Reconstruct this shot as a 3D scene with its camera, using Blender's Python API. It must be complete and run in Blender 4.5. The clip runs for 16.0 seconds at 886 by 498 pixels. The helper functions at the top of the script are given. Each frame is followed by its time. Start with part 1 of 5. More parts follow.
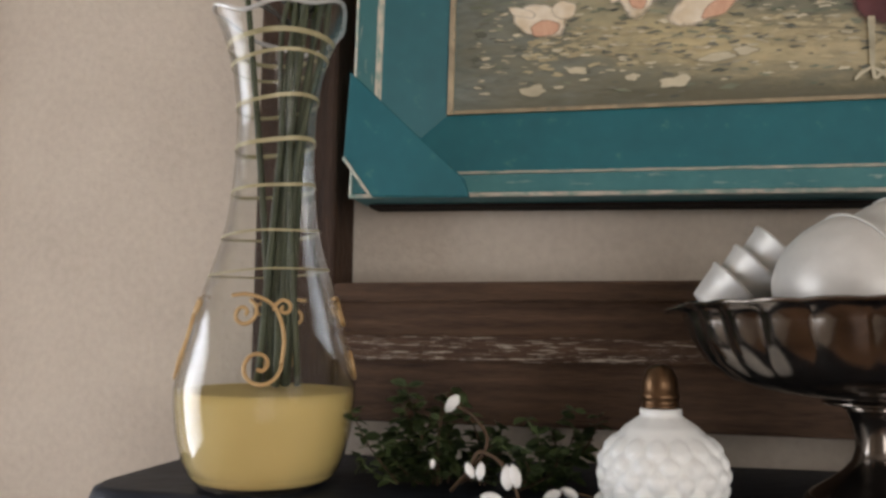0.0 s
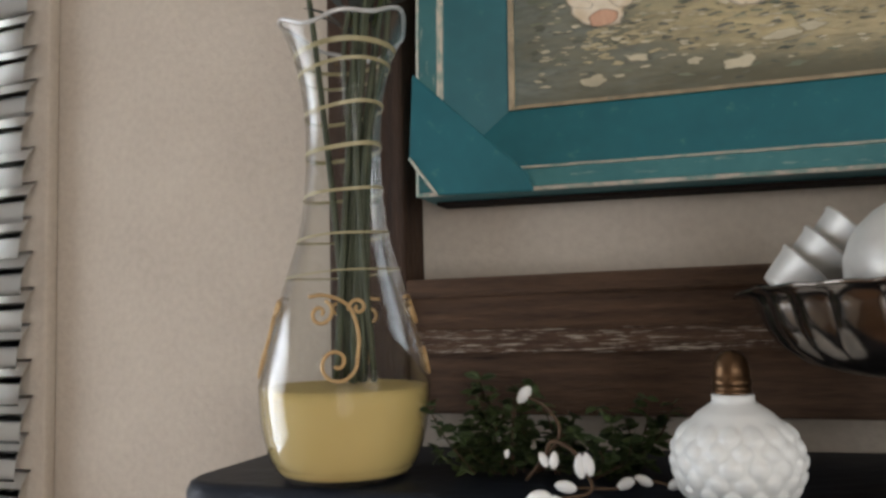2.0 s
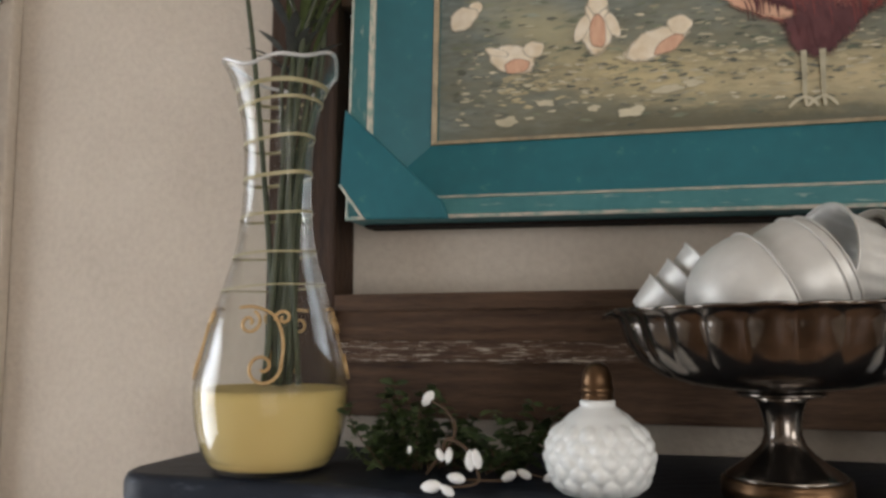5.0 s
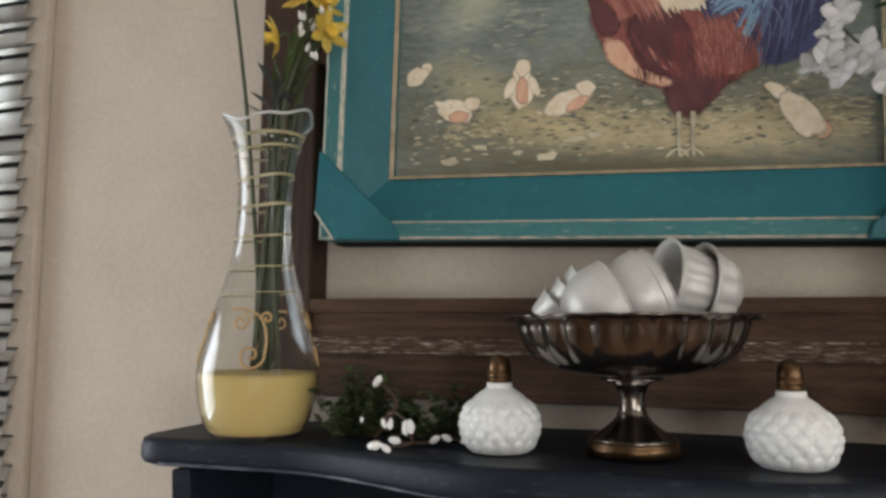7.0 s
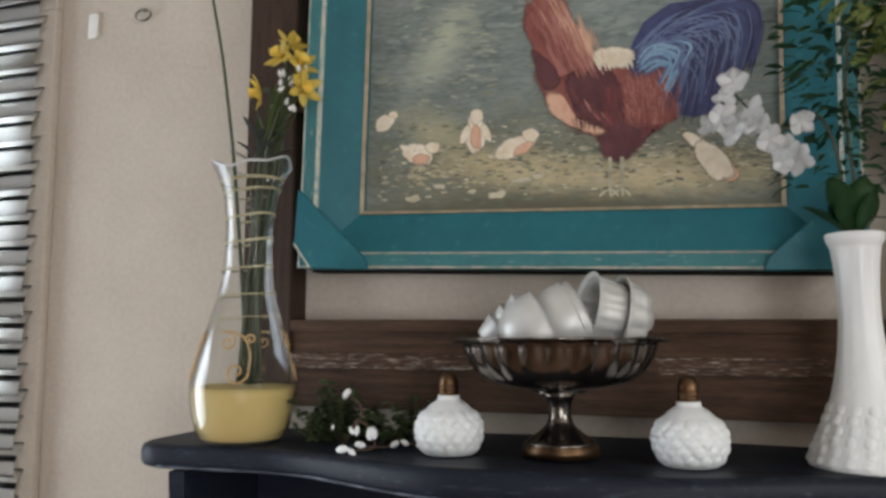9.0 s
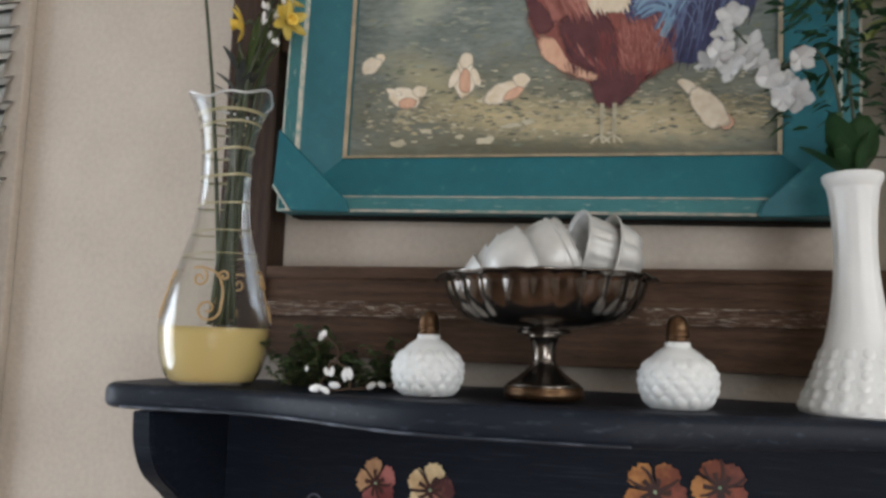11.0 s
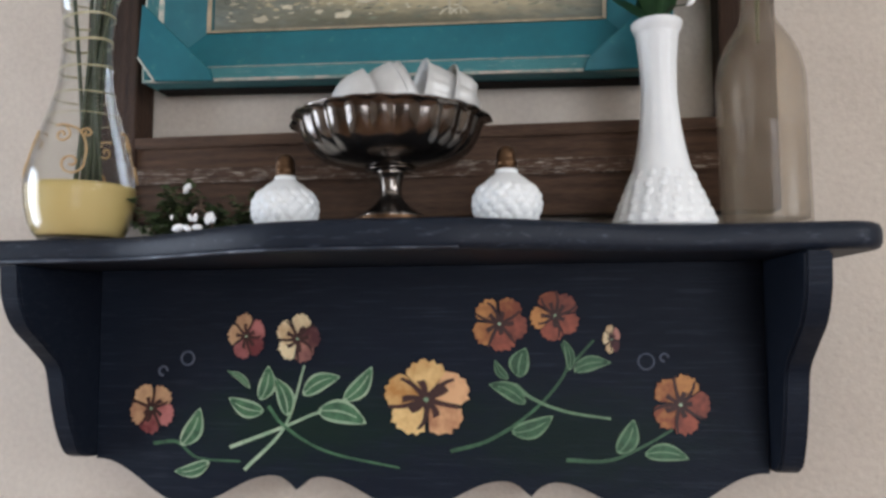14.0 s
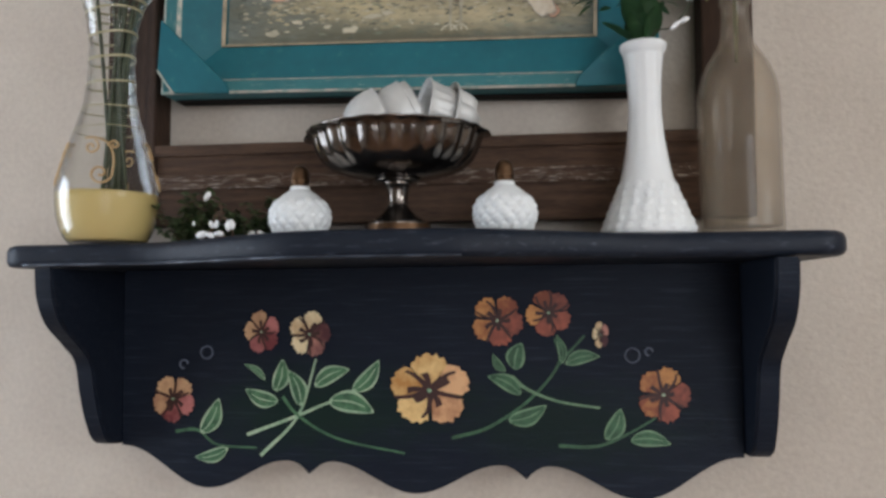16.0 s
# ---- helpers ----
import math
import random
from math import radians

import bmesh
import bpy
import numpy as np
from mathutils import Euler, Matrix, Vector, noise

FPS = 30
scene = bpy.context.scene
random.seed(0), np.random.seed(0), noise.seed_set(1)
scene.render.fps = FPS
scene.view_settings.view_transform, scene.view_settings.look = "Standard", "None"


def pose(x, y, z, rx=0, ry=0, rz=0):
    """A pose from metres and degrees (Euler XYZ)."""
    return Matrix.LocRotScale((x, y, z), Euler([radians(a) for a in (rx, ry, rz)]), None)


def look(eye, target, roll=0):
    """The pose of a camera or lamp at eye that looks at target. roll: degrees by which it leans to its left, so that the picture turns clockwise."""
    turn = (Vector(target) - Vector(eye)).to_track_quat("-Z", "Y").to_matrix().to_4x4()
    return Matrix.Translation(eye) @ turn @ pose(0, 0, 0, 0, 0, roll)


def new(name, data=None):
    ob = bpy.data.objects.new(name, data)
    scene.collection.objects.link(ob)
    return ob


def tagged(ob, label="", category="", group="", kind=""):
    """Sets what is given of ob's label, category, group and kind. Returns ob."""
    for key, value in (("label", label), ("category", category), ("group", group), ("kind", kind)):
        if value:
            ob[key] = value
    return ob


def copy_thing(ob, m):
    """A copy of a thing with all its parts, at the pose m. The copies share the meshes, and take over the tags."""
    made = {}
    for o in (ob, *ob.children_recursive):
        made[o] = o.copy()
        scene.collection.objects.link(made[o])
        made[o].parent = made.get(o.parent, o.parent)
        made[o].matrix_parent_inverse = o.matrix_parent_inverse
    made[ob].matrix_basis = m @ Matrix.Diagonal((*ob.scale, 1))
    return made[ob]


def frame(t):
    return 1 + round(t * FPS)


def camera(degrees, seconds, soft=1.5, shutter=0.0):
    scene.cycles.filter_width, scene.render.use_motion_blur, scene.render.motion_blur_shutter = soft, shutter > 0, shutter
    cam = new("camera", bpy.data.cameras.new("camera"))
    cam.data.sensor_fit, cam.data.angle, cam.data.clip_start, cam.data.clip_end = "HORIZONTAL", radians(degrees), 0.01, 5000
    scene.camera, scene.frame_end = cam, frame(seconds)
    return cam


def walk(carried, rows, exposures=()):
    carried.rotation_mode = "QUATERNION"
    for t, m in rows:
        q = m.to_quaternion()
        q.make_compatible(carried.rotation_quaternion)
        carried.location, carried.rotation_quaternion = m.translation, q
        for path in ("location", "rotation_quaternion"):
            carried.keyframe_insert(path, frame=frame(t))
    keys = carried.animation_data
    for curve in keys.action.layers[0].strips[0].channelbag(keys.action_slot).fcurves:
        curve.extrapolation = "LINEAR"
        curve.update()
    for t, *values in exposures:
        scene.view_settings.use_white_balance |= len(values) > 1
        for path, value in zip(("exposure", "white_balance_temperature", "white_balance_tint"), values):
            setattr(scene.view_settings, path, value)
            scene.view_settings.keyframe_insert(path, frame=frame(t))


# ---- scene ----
cam = camera(59.8, 16.0, soft=3.0)
PATH = [
    (0, (-0.091, -0.55, 1.663), (-0.58, 1.377, 1.875), -0.1),
    (0.5, (-0.092, -0.551, 1.659), (-0.642, 1.362, 1.853), -0.7),
    (1, (-0.088, -0.545, 1.654), (-0.671, 1.359, 1.839), -0.5),
    (1.5, (-0.078, -0.549, 1.661), (-0.679, 1.35, 1.849), -1.3),
    (2, (-0.081, -0.558, 1.664), (-0.765, 1.311, 1.86), -2.1),
    (2.5, (-0.085, -0.563, 1.663), (-0.787, 1.3, 1.861), -2.0),
    (3, (-0.085, -0.565, 1.661), (-0.793, 1.295, 1.86), -1.6),
    (3.5, (-0.079, -0.56, 1.662), (-0.783, 1.298, 1.886), -1.2),
    (4, (-0.062, -0.569, 1.663), (-0.756, 1.291, 1.905), -1.0),
    (4.5, (-0.054, -0.579, 1.671), (-0.697, 1.301, 1.897), -1.0),
    (5, (-0.032, -0.608, 1.662), (-0.619, 1.29, 1.89), -0.7),
    (5.2, (-0.027, -0.62, 1.66), (-0.585, 1.287, 1.886), -0.2),
    (7.3, (0.074, -0.764, 1.665), (-0.509, 1.137, 1.879), 0.0),
    (7.5, (0.087, -0.778, 1.667), (-0.496, 1.121, 1.891), 0.1),
    (8, (0.108, -0.807, 1.682), (-0.461, 1.098, 1.897), -0.25),
    (8.2, (0.115, -0.817, 1.679), (-0.453, 1.085, 1.911), -0.4),
    (10.3, (0.119, -0.839, 1.677), (-0.43, 1.072, 1.886), 0.3),
    (10.5, (0.119, -0.827, 1.662), (-0.426, 1.083, 1.893), 0.6),
    (11, (0.11, -0.8, 1.62), (-0.418, 1.115, 1.855), 1.3),
    (11.5, (0.13, -0.817, 1.59), (-0.355, 1.112, 1.798), 1.8),
    (12, (0.15, -0.864, 1.573), (-0.219, 1.093, 1.754), 1.4),
    (12.5, (0.164, -0.902, 1.574), (-0.179, 1.059, 1.764), -0.1),
    (13, (0.171, -0.874, 1.541), (-0.157, 1.088, 1.746), -1.2),
    (13.5, (0.162, -0.837, 1.505), (-0.135, 1.128, 1.726), -0.6),
    (14, (0.175, -0.836, 1.493), (-0.128, 1.134, 1.661), -0.7),
    (14.5, (0.172, -0.884, 1.493), (-0.123, 1.091, 1.615), -0.7),
    (15, (0.177, -0.89, 1.494), (-0.121, 1.084, 1.616), -0.9),
    (15.5, (0.189, -0.894, 1.506), (-0.113, 1.079, 1.629), -1.0),
    (16, (0.175, -0.901, 1.511), (-0.111, 1.075, 1.632), -0.8),
]
# seconds, stops, kelvin, tint: the phone settles its exposure and white balance on the way
LOOK = [(0.0, 0.03, 6680, 15), (0.5, -0.04, 6650, 14.5), (1.2, 0.0, 6600, 13), (2.0, -0.1, 6450, 12), (2.6, -0.3, 6380, 10.5), (3.5, -0.33, 6400, 11), (4.3, -0.05, 6500, 11.5), (5.0, 0.0, 6540, 12), (7.5, -0.01, 6350, 10), (8.2, 0.05, 6180, 10), (10.5, 0.08, 6080, 10.5), (12.3, 0.18, 6110, 10), (13.0, 0.15, 5950, 10.5), (13.5, 0.3, 5850, 12.5), (14.0, 0.33, 5840, 12.5), (14.5, 0.08, 5850, 12), (15.0, 0.22, 5850, 11), (16.0, 0.11, 5880, 11)]
walk(cam, [(t, look(eye, target, roll)) for t, eye, target, roll in PATH], exposures=LOOK)

# ---- world and light ----
world = bpy.data.worlds.new("world")
scene.world = world
world.use_nodes = True
wn = world.node_tree
sky = wn.nodes.new("ShaderNodeTexSky")
sky.sky_type = "NISHITA"
sky.sun_disc = False
sky.sun_elevation = radians(35)
sky.sun_rotation = radians(250)
wn.links.new(sky.outputs[0], wn.nodes["Background"].inputs[0])
wn.nodes["Background"].inputs[1].default_value = 0.12


def area(name, m, sx, sy, watts, rgb):
    lamp = bpy.data.lights.new(name, "AREA")
    lamp.shape, lamp.size, lamp.size_y, lamp.energy, lamp.color = "RECTANGLE", sx, sy, watts, rgb
    ob = new(name, lamp)
    ob.matrix_world = m
    return ob


# daylight in unseen openings: west window inferred from highlights, rear and east ones assumed
area("window_daylight", look((-1.62, -0.53, 1.55), (0.0, -0.53, 1.5)), 0.8, 1.1, 14.5, (0.84, 0.92, 1.0))
area("rear_opening_light", look((1.35, -3.42, 1.35), (0.7, 0.0, 1.5)), 1.5, 1.9, 43, (0.99, 0.97, 0.95))
area("east_opening_light", look((2.38, -1.55, 2.0), (0.0, -0.1, 1.6)), 1.1, 0.8, 17, (1.0, 0.96, 0.89))


# ---- materials ----
def lin(h):
    out = []
    for k in (0, 2, 4):
        c = int(h[k : k + 2], 16) / 255
        out.append(c / 12.92 if c <= 0.04045 else ((c + 0.055) / 1.055) ** 2.4)
    return (*out, 1.0)


def surface(name, dark, light, rough=0.6, metal=0.0, scale=20.0, fine=180.0, bump=0.0, stretch=(1, 1, 1), spread=0.5, coat=0.0, per_object=0.0, per_piece=0.0, sheen=0.5, fine_mix=0.35, bump_scale=None):
    """A two-scale mottled surface between two colours, with fine relief."""
    m = bpy.data.materials.new(name)
    m.use_nodes = True
    t = m.node_tree
    n, l = t.nodes, t.links
    b = n["Principled BSDF"]
    co = n.new("ShaderNodeTexCoord")
    mp = n.new("ShaderNodeMapping")
    mp.inputs["Scale"].default_value = stretch
    l.new(co.outputs["Object"], mp.inputs[0])
    a, f = n.new("ShaderNodeTexNoise"), n.new("ShaderNodeTexNoise")
    a.inputs["Scale"].default_value, a.inputs["Detail"].default_value = scale, 5
    f.inputs["Scale"].default_value, f.inputs["Detail"].default_value = fine, 3
    l.new(mp.outputs[0], a.inputs[0])
    l.new(mp.outputs[0], f.inputs[0])
    mix = n.new("ShaderNodeMix")
    mix.data_type = "FLOAT"
    mix.inputs[0].default_value = fine_mix
    l.new(a.outputs[0], mix.inputs[2])
    l.new(f.outputs[0], mix.inputs[3])
    ramp = n.new("ShaderNodeValToRGB")
    ramp.color_ramp.elements[0].position, ramp.color_ramp.elements[1].position = 0.5 - spread / 2, 0.5 + spread / 2
    ramp.color_ramp.elements[0].color, ramp.color_ramp.elements[1].color = dark, light
    last = mix.outputs[0]
    if per_object:
        info = n.new("ShaderNodeObjectInfo")
        add = n.new("ShaderNodeMath")
        add.operation = "MULTIPLY_ADD"
        l.new(info.outputs["Random"], add.inputs[0])
        add.inputs[1].default_value = per_object
        l.new(last, add.inputs[2])
        last = add.outputs[0]
    if per_piece:
        geo, add = n.new("ShaderNodeNewGeometry"), n.new("ShaderNodeMath")
        add.operation = "MULTIPLY_ADD"
        l.new(geo.outputs["Random Per Island"], add.inputs[0])
        add.inputs[1].default_value = per_piece
        l.new(last, add.inputs[2])
        sub = n.new("ShaderNodeMath")
        sub.operation = "SUBTRACT"
        l.new(add.outputs[0], sub.inputs[0])
        sub.inputs[1].default_value = per_piece / 2
        last = sub.outputs[0]
    l.new(last, ramp.inputs[0])
    l.new(ramp.outputs[0], b.inputs["Base Color"])
    b.inputs["Roughness"].default_value, b.inputs["Metallic"].default_value = rough, metal
    b.inputs["Coat Weight"].default_value = coat
    b.inputs["Specular IOR Level"].default_value = sheen
    if bump:
        bp = n.new("ShaderNodeBump")
        bp.inputs["Strength"].default_value, bp.inputs["Distance"].default_value = bump, 0.0025
        src = f
        if bump_scale:
            src = n.new("ShaderNodeTexNoise")
            src.inputs["Scale"].default_value, src.inputs["Detail"].default_value = bump_scale, 2
            l.new(mp.outputs[0], src.inputs[0])
        l.new(src.outputs[0], bp.inputs["Height"])
        l.new(bp.outputs[0], b.inputs["Normal"])
    return m


def worn(m, colour, axis_stretch, scale, low, high, rough=0.8):
    """Lays chips of another paint over a surface."""
    t = m.node_tree
    n, l = t.nodes, t.links
    b = n["Principled BSDF"]
    co = n.new("ShaderNodeTexCoord")
    mp = n.new("ShaderNodeMapping")
    mp.inputs["Scale"].default_value = axis_stretch
    no = n.new("ShaderNodeTexNoise")
    no.inputs["Scale"].default_value, no.inputs["Detail"].default_value, no.inputs["Roughness"].default_value = scale, 6, 0.65
    rp = n.new("ShaderNodeMapRange")
    rp.inputs[1].default_value, rp.inputs[2].default_value = low, high
    mx = n.new("ShaderNodeMix")
    mx.data_type = "RGBA"
    l.new(co.outputs["Object"], mp.inputs[0])
    l.new(mp.outputs[0], no.inputs[0])
    l.new(no.outputs[0], rp.inputs[0])
    l.new(rp.outputs[0], mx.inputs[0])
    old = b.inputs["Base Color"].links[0].from_socket
    l.new(old, mx.inputs[6])
    mx.inputs[7].default_value = colour
    l.new(mx.outputs[2], b.inputs["Base Color"])
    return m


def thin_glass(name, tint, rough=0.02, dust_glint=0.0, dust_glint_colour=(0.5, 0.45, 0.4, 1), edge=(0.015, 0.9), power=2.4):
    m = bpy.data.materials.new(name)
    m.use_nodes = True
    t = m.node_tree
    n, l = t.nodes, t.links
    n.remove(n["Principled BSDF"])
    out = n["Material Output"]
    tr, gl, lw, mx = n.new("ShaderNodeBsdfTransparent"), n.new("ShaderNodeBsdfGlossy"), n.new("ShaderNodeLayerWeight"), n.new("ShaderNodeMixShader")
    fr, mr = n.new("ShaderNodeMath"), n.new("ShaderNodeMapRange")
    tr.inputs[0].default_value = tint
    gl.inputs["Roughness"].default_value = rough
    fr.operation = "POWER"
    fr.inputs[1].default_value = power
    l.new(lw.outputs["Facing"], fr.inputs[0])
    l.new(fr.outputs[0], mr.inputs[0])
    mr.inputs[3].default_value, mr.inputs[4].default_value = edge
    l.new(mr.outputs[0], mx.inputs[0])
    last = tr.outputs[0]
    # diffuse veil: real dust on the bottle, painted glints on the carafe rim
    if dust_glint:
        df, dm, no, rp = n.new("ShaderNodeBsdfDiffuse"), n.new("ShaderNodeMixShader"), n.new("ShaderNodeTexNoise"), n.new("ShaderNodeMapRange")
        df.inputs[0].default_value = dust_glint_colour
        co = n.new("ShaderNodeTexCoord")
        no.inputs["Scale"].default_value, no.inputs["Detail"].default_value = 35, 5
        l.new(co.outputs["Object"], no.inputs[0])
        l.new(no.outputs[0], rp.inputs[0])
        rp.inputs[1].default_value, rp.inputs[2].default_value, rp.inputs[3].default_value, rp.inputs[4].default_value = 0.3, 0.7, dust_glint * 0.6, dust_glint * 1.3
        l.new(rp.outputs[0], dm.inputs[0])
        l.new(last, dm.inputs[1])
        l.new(df.outputs[0], dm.inputs[2])
        last = dm.outputs[0]
    l.new(last, mx.inputs[1])
    l.new(gl.outputs[0], mx.inputs[2])
    l.new(mx.outputs[0], out.inputs[0])
    return m


M_WALL = surface("beige_plaster", lin("aa9f92"), lin("ccc2b4"), 0.88, scale=9, fine=150, bump=0.42, spread=0.75, bump_scale=170, fine_mix=0.5, sheen=0.3)
M_WHITE = surface("white_paint", lin("d8d6d0"), lin("e6e4de"), 0.6, scale=4, fine=60)
M_CEIL = surface("ceiling_paint", lin("d6d2ca"), lin("e2ded6"), 0.9, scale=2, fine=60)
M_FLOOR = surface("floor_boards", lin("6b4a30"), lin("8d6a48"), 0.5, scale=3, fine=40, stretch=(1, 8, 1))
M_HEAD = surface("grey_metal", lin("4e4c49"), lin("63605c"), 0.5, scale=20, fine=90)
M_SLAT = surface("blind_vinyl", lin("e6e5e2"), lin("f0efec"), 0.35, scale=8, fine=60)
mt = M_SLAT.node_tree
tl, mx2 = mt.nodes.new("ShaderNodeBsdfTranslucent"), mt.nodes.new("ShaderNodeMixShader")
tl.inputs[0].default_value = (0.9, 0.89, 0.86, 1)
mx2.inputs[0].default_value = 0.8
mt.links.new(mt.nodes["Principled BSDF"].outputs[0], mx2.inputs[1])
mt.links.new(tl.outputs[0], mx2.inputs[2])
mt.links.new(mx2.outputs[0], mt.nodes["Material Output"].inputs[0])
M_WOOD = surface("old_brown_wood", lin("2c1e17"), lin("6a5240"), 0.72, scale=7, fine=45, bump=0.9, stretch=(1.5, 5, 26), spread=0.45, fine_mix=0.45, sheen=0.3)
M_WOODV = surface("old_brown_wood_upright", lin("20150f"), lin("4a3526"), 0.72, scale=7, fine=45, bump=0.6, stretch=(26, 5, 1.5), spread=0.45, fine_mix=0.45, sheen=0.3)
M_RIDGE = worn(surface("chipped_wood", lin("2c1e17"), lin("624a39"), 0.72, scale=7, fine=45, bump=0.6, stretch=(1.5, 5, 26), spread=0.45, fine_mix=0.45, sheen=0.3), lin("b8aea0"), (14, 20, 260), 4.0, 0.56, 0.63)
# near-black colour for the shaded underside of the picture frame
M_UNDERSHADE = surface("frame_underside_shade", lin("14110f"), lin("241e1a"), 0.85, scale=20, fine=90, stretch=(2, 8, 8), sheen=0.1)
M_TEAL = worn(surface("teal_paint", lin("0e525c"), lin("1f6c76"), 0.55, scale=14, fine=90, bump=0.12, spread=0.7), lin("4a7a74"), (30, 30, 30), 3.0, 0.62, 0.75)
M_TEAL2 = worn(surface("worn_teal_paint", lin("235f66"), lin("477f80"), 0.6, scale=25, fine=120, bump=0.2, spread=0.6), lin("8fa096"), (12, 60, 60), 5.0, 0.6, 0.72)
M_EDGE = worn(surface("rubbed_edge", lin("6f9690"), lin("b0b8aa"), 0.7, scale=60, fine=200, spread=0.4), lin("cfc7b8"), (20, 60, 20), 6.0, 0.42, 0.55)
M_LIP = worn(surface("gilt_lip", lin("7d7460"), lin("b3a285"), 0.6, scale=60, fine=200, spread=0.4), lin("2f5f60"), (20, 60, 20), 6.0, 0.6, 0.7)
M_NAVY = worn(surface("navy_paint", lin("121723"), lin("1c222c"), 0.5, scale=12, fine=60, bump=0.35, stretch=(2, 6, 14), spread=0.7, sheen=0.13), lin("39404a"), (4, 30, 110), 3.0, 0.55, 0.85)
M_NAVYEDGE = worn(surface("navy_edge_paint", lin("141924"), lin("1f252f"), 0.5, scale=20, fine=90, bump=0.2, spread=0.7, sheen=0.2), lin("4a525f"), (10, 50, 60), 4.0, 0.57, 0.82)
M_RUB = worn(surface("rubbed_navy_edge", lin("1a202b"), lin("2b3340"), 0.55, scale=30, fine=120, spread=0.5), lin("7a8290"), (5, 20, 20), 4.0, 0.5, 0.8)
M_MILK = surface("milk_glass", lin("dfe1e0"), lin("eaecea"), 0.3, scale=8, fine=60, sheen=0.4)
M_MILK.node_tree.nodes["Principled BSDF"].inputs["Subsurface Weight"].default_value = 0.35
M_MILK.node_tree.nodes["Principled BSDF"].inputs["Subsurface Radius"].default_value = (0.008, 0.008, 0.008)
M_MILK.node_tree.nodes["Principled BSDF"].inputs["Subsurface Scale"].default_value = 1.0
M_GLASS = thin_glass("clear_glass", (0.97, 0.98, 0.97, 1), 0.05)
M_CLEAR = thin_glass("clear_carafe_glass", (0.985, 0.99, 0.985, 1), 0.05, edge=(0.006, 0.95), power=3.0)
# white mixed into the rim's colour for the glints it catches
M_RIM = thin_glass("thick_glass_rim", (0.96, 0.97, 0.96, 1), 0.3, 0.4, (0.85, 0.86, 0.86, 1), edge=(0.25, 0.95))
M_BOTTLE = thin_glass("dusty_bottle_glass", (0.93, 0.91, 0.88, 1), 0.2, 0.105, lin("bdb09c"), edge=(0.015, 0.7), power=3.0)
M_GOLD = surface("gold_enamel", lin("a9824e"), lin("cbb083"), 0.35, 0.25, scale=60, fine=200)
M_GILT = surface("pale_gold_band", lin("8f8764"), lin("b8b08c"), 0.4, 0.1, scale=60, fine=200)
M_LIQUID = surface("cloudy_yellow_water", lin("b59f5c"), lin("c6b178"), 0.7, scale=10, fine=40, spread=0.8)
M_SILVER = surface("tarnished_silver", lin("3a3430"), lin("a09890"), 0.19, 0.97, scale=22, fine=90, bump=0.06, spread=0.55)
M_BRASS = surface("dark_brass", lin("32261c"), lin("7a5e44"), 0.36, 0.9, scale=40, fine=150, spread=0.6)
M_TIN = surface("pale_aluminium", lin("bdbcb8"), lin("d9d8d4"), 0.4, 0.2, scale=30, fine=150, bump=0.08, spread=0.6)
M_LEAF = surface("artificial_leaf", lin("36482a"), lin("667a4a"), 0.5, scale=60, fine=200, spread=0.6, per_piece=0.5)
M_DLEAF = surface("dark_broad_leaf", lin("1e3c26"), lin("446a40"), 0.45, scale=30, fine=150, spread=0.6, per_piece=0.5)
M_LIME = surface("lime_leaf", lin("6c8230"), lin("c2ca80"), 0.5, scale=60, fine=200, spread=0.6, per_piece=0.5)
M_STEM = surface("brown_stem", lin("3a2a1c"), lin("5c4630"), 0.7, scale=60, fine=200)
M_DSTEM = surface("dark_green_stem", lin("2a2f22"), lin("4a523a"), 0.6, scale=60, fine=200)
M_GSTEM = surface("green_stem", lin("4a5a34"), lin("6d7a4c"), 0.6, scale=60, fine=200)
M_GREYLEAF = surface("grey_green_leaf", lin("43464a"), lin("6c7068"), 0.6, scale=60, fine=200)
M_PETAL = surface("white_petal", lin("e2e2e2"), lin("f2f2f0"), 0.6, scale=40, fine=150)
M_YELLOW = surface("yellow_petal", lin("e2c23e"), lin("f3e288"), 0.55, scale=40, fine=150)
M_ORANGE = surface("daffodil_cup", lin("d8b43a"), lin("ead066"), 0.55, scale=40, fine=150)
M_CANVAS = surface("painted_canvas", lin("545f5c"), lin("8e9690"), 0.7, scale=11, fine=90, bump=0.3, stretch=(1, 1, 3.5), spread=0.42, fine_mix=0.5)


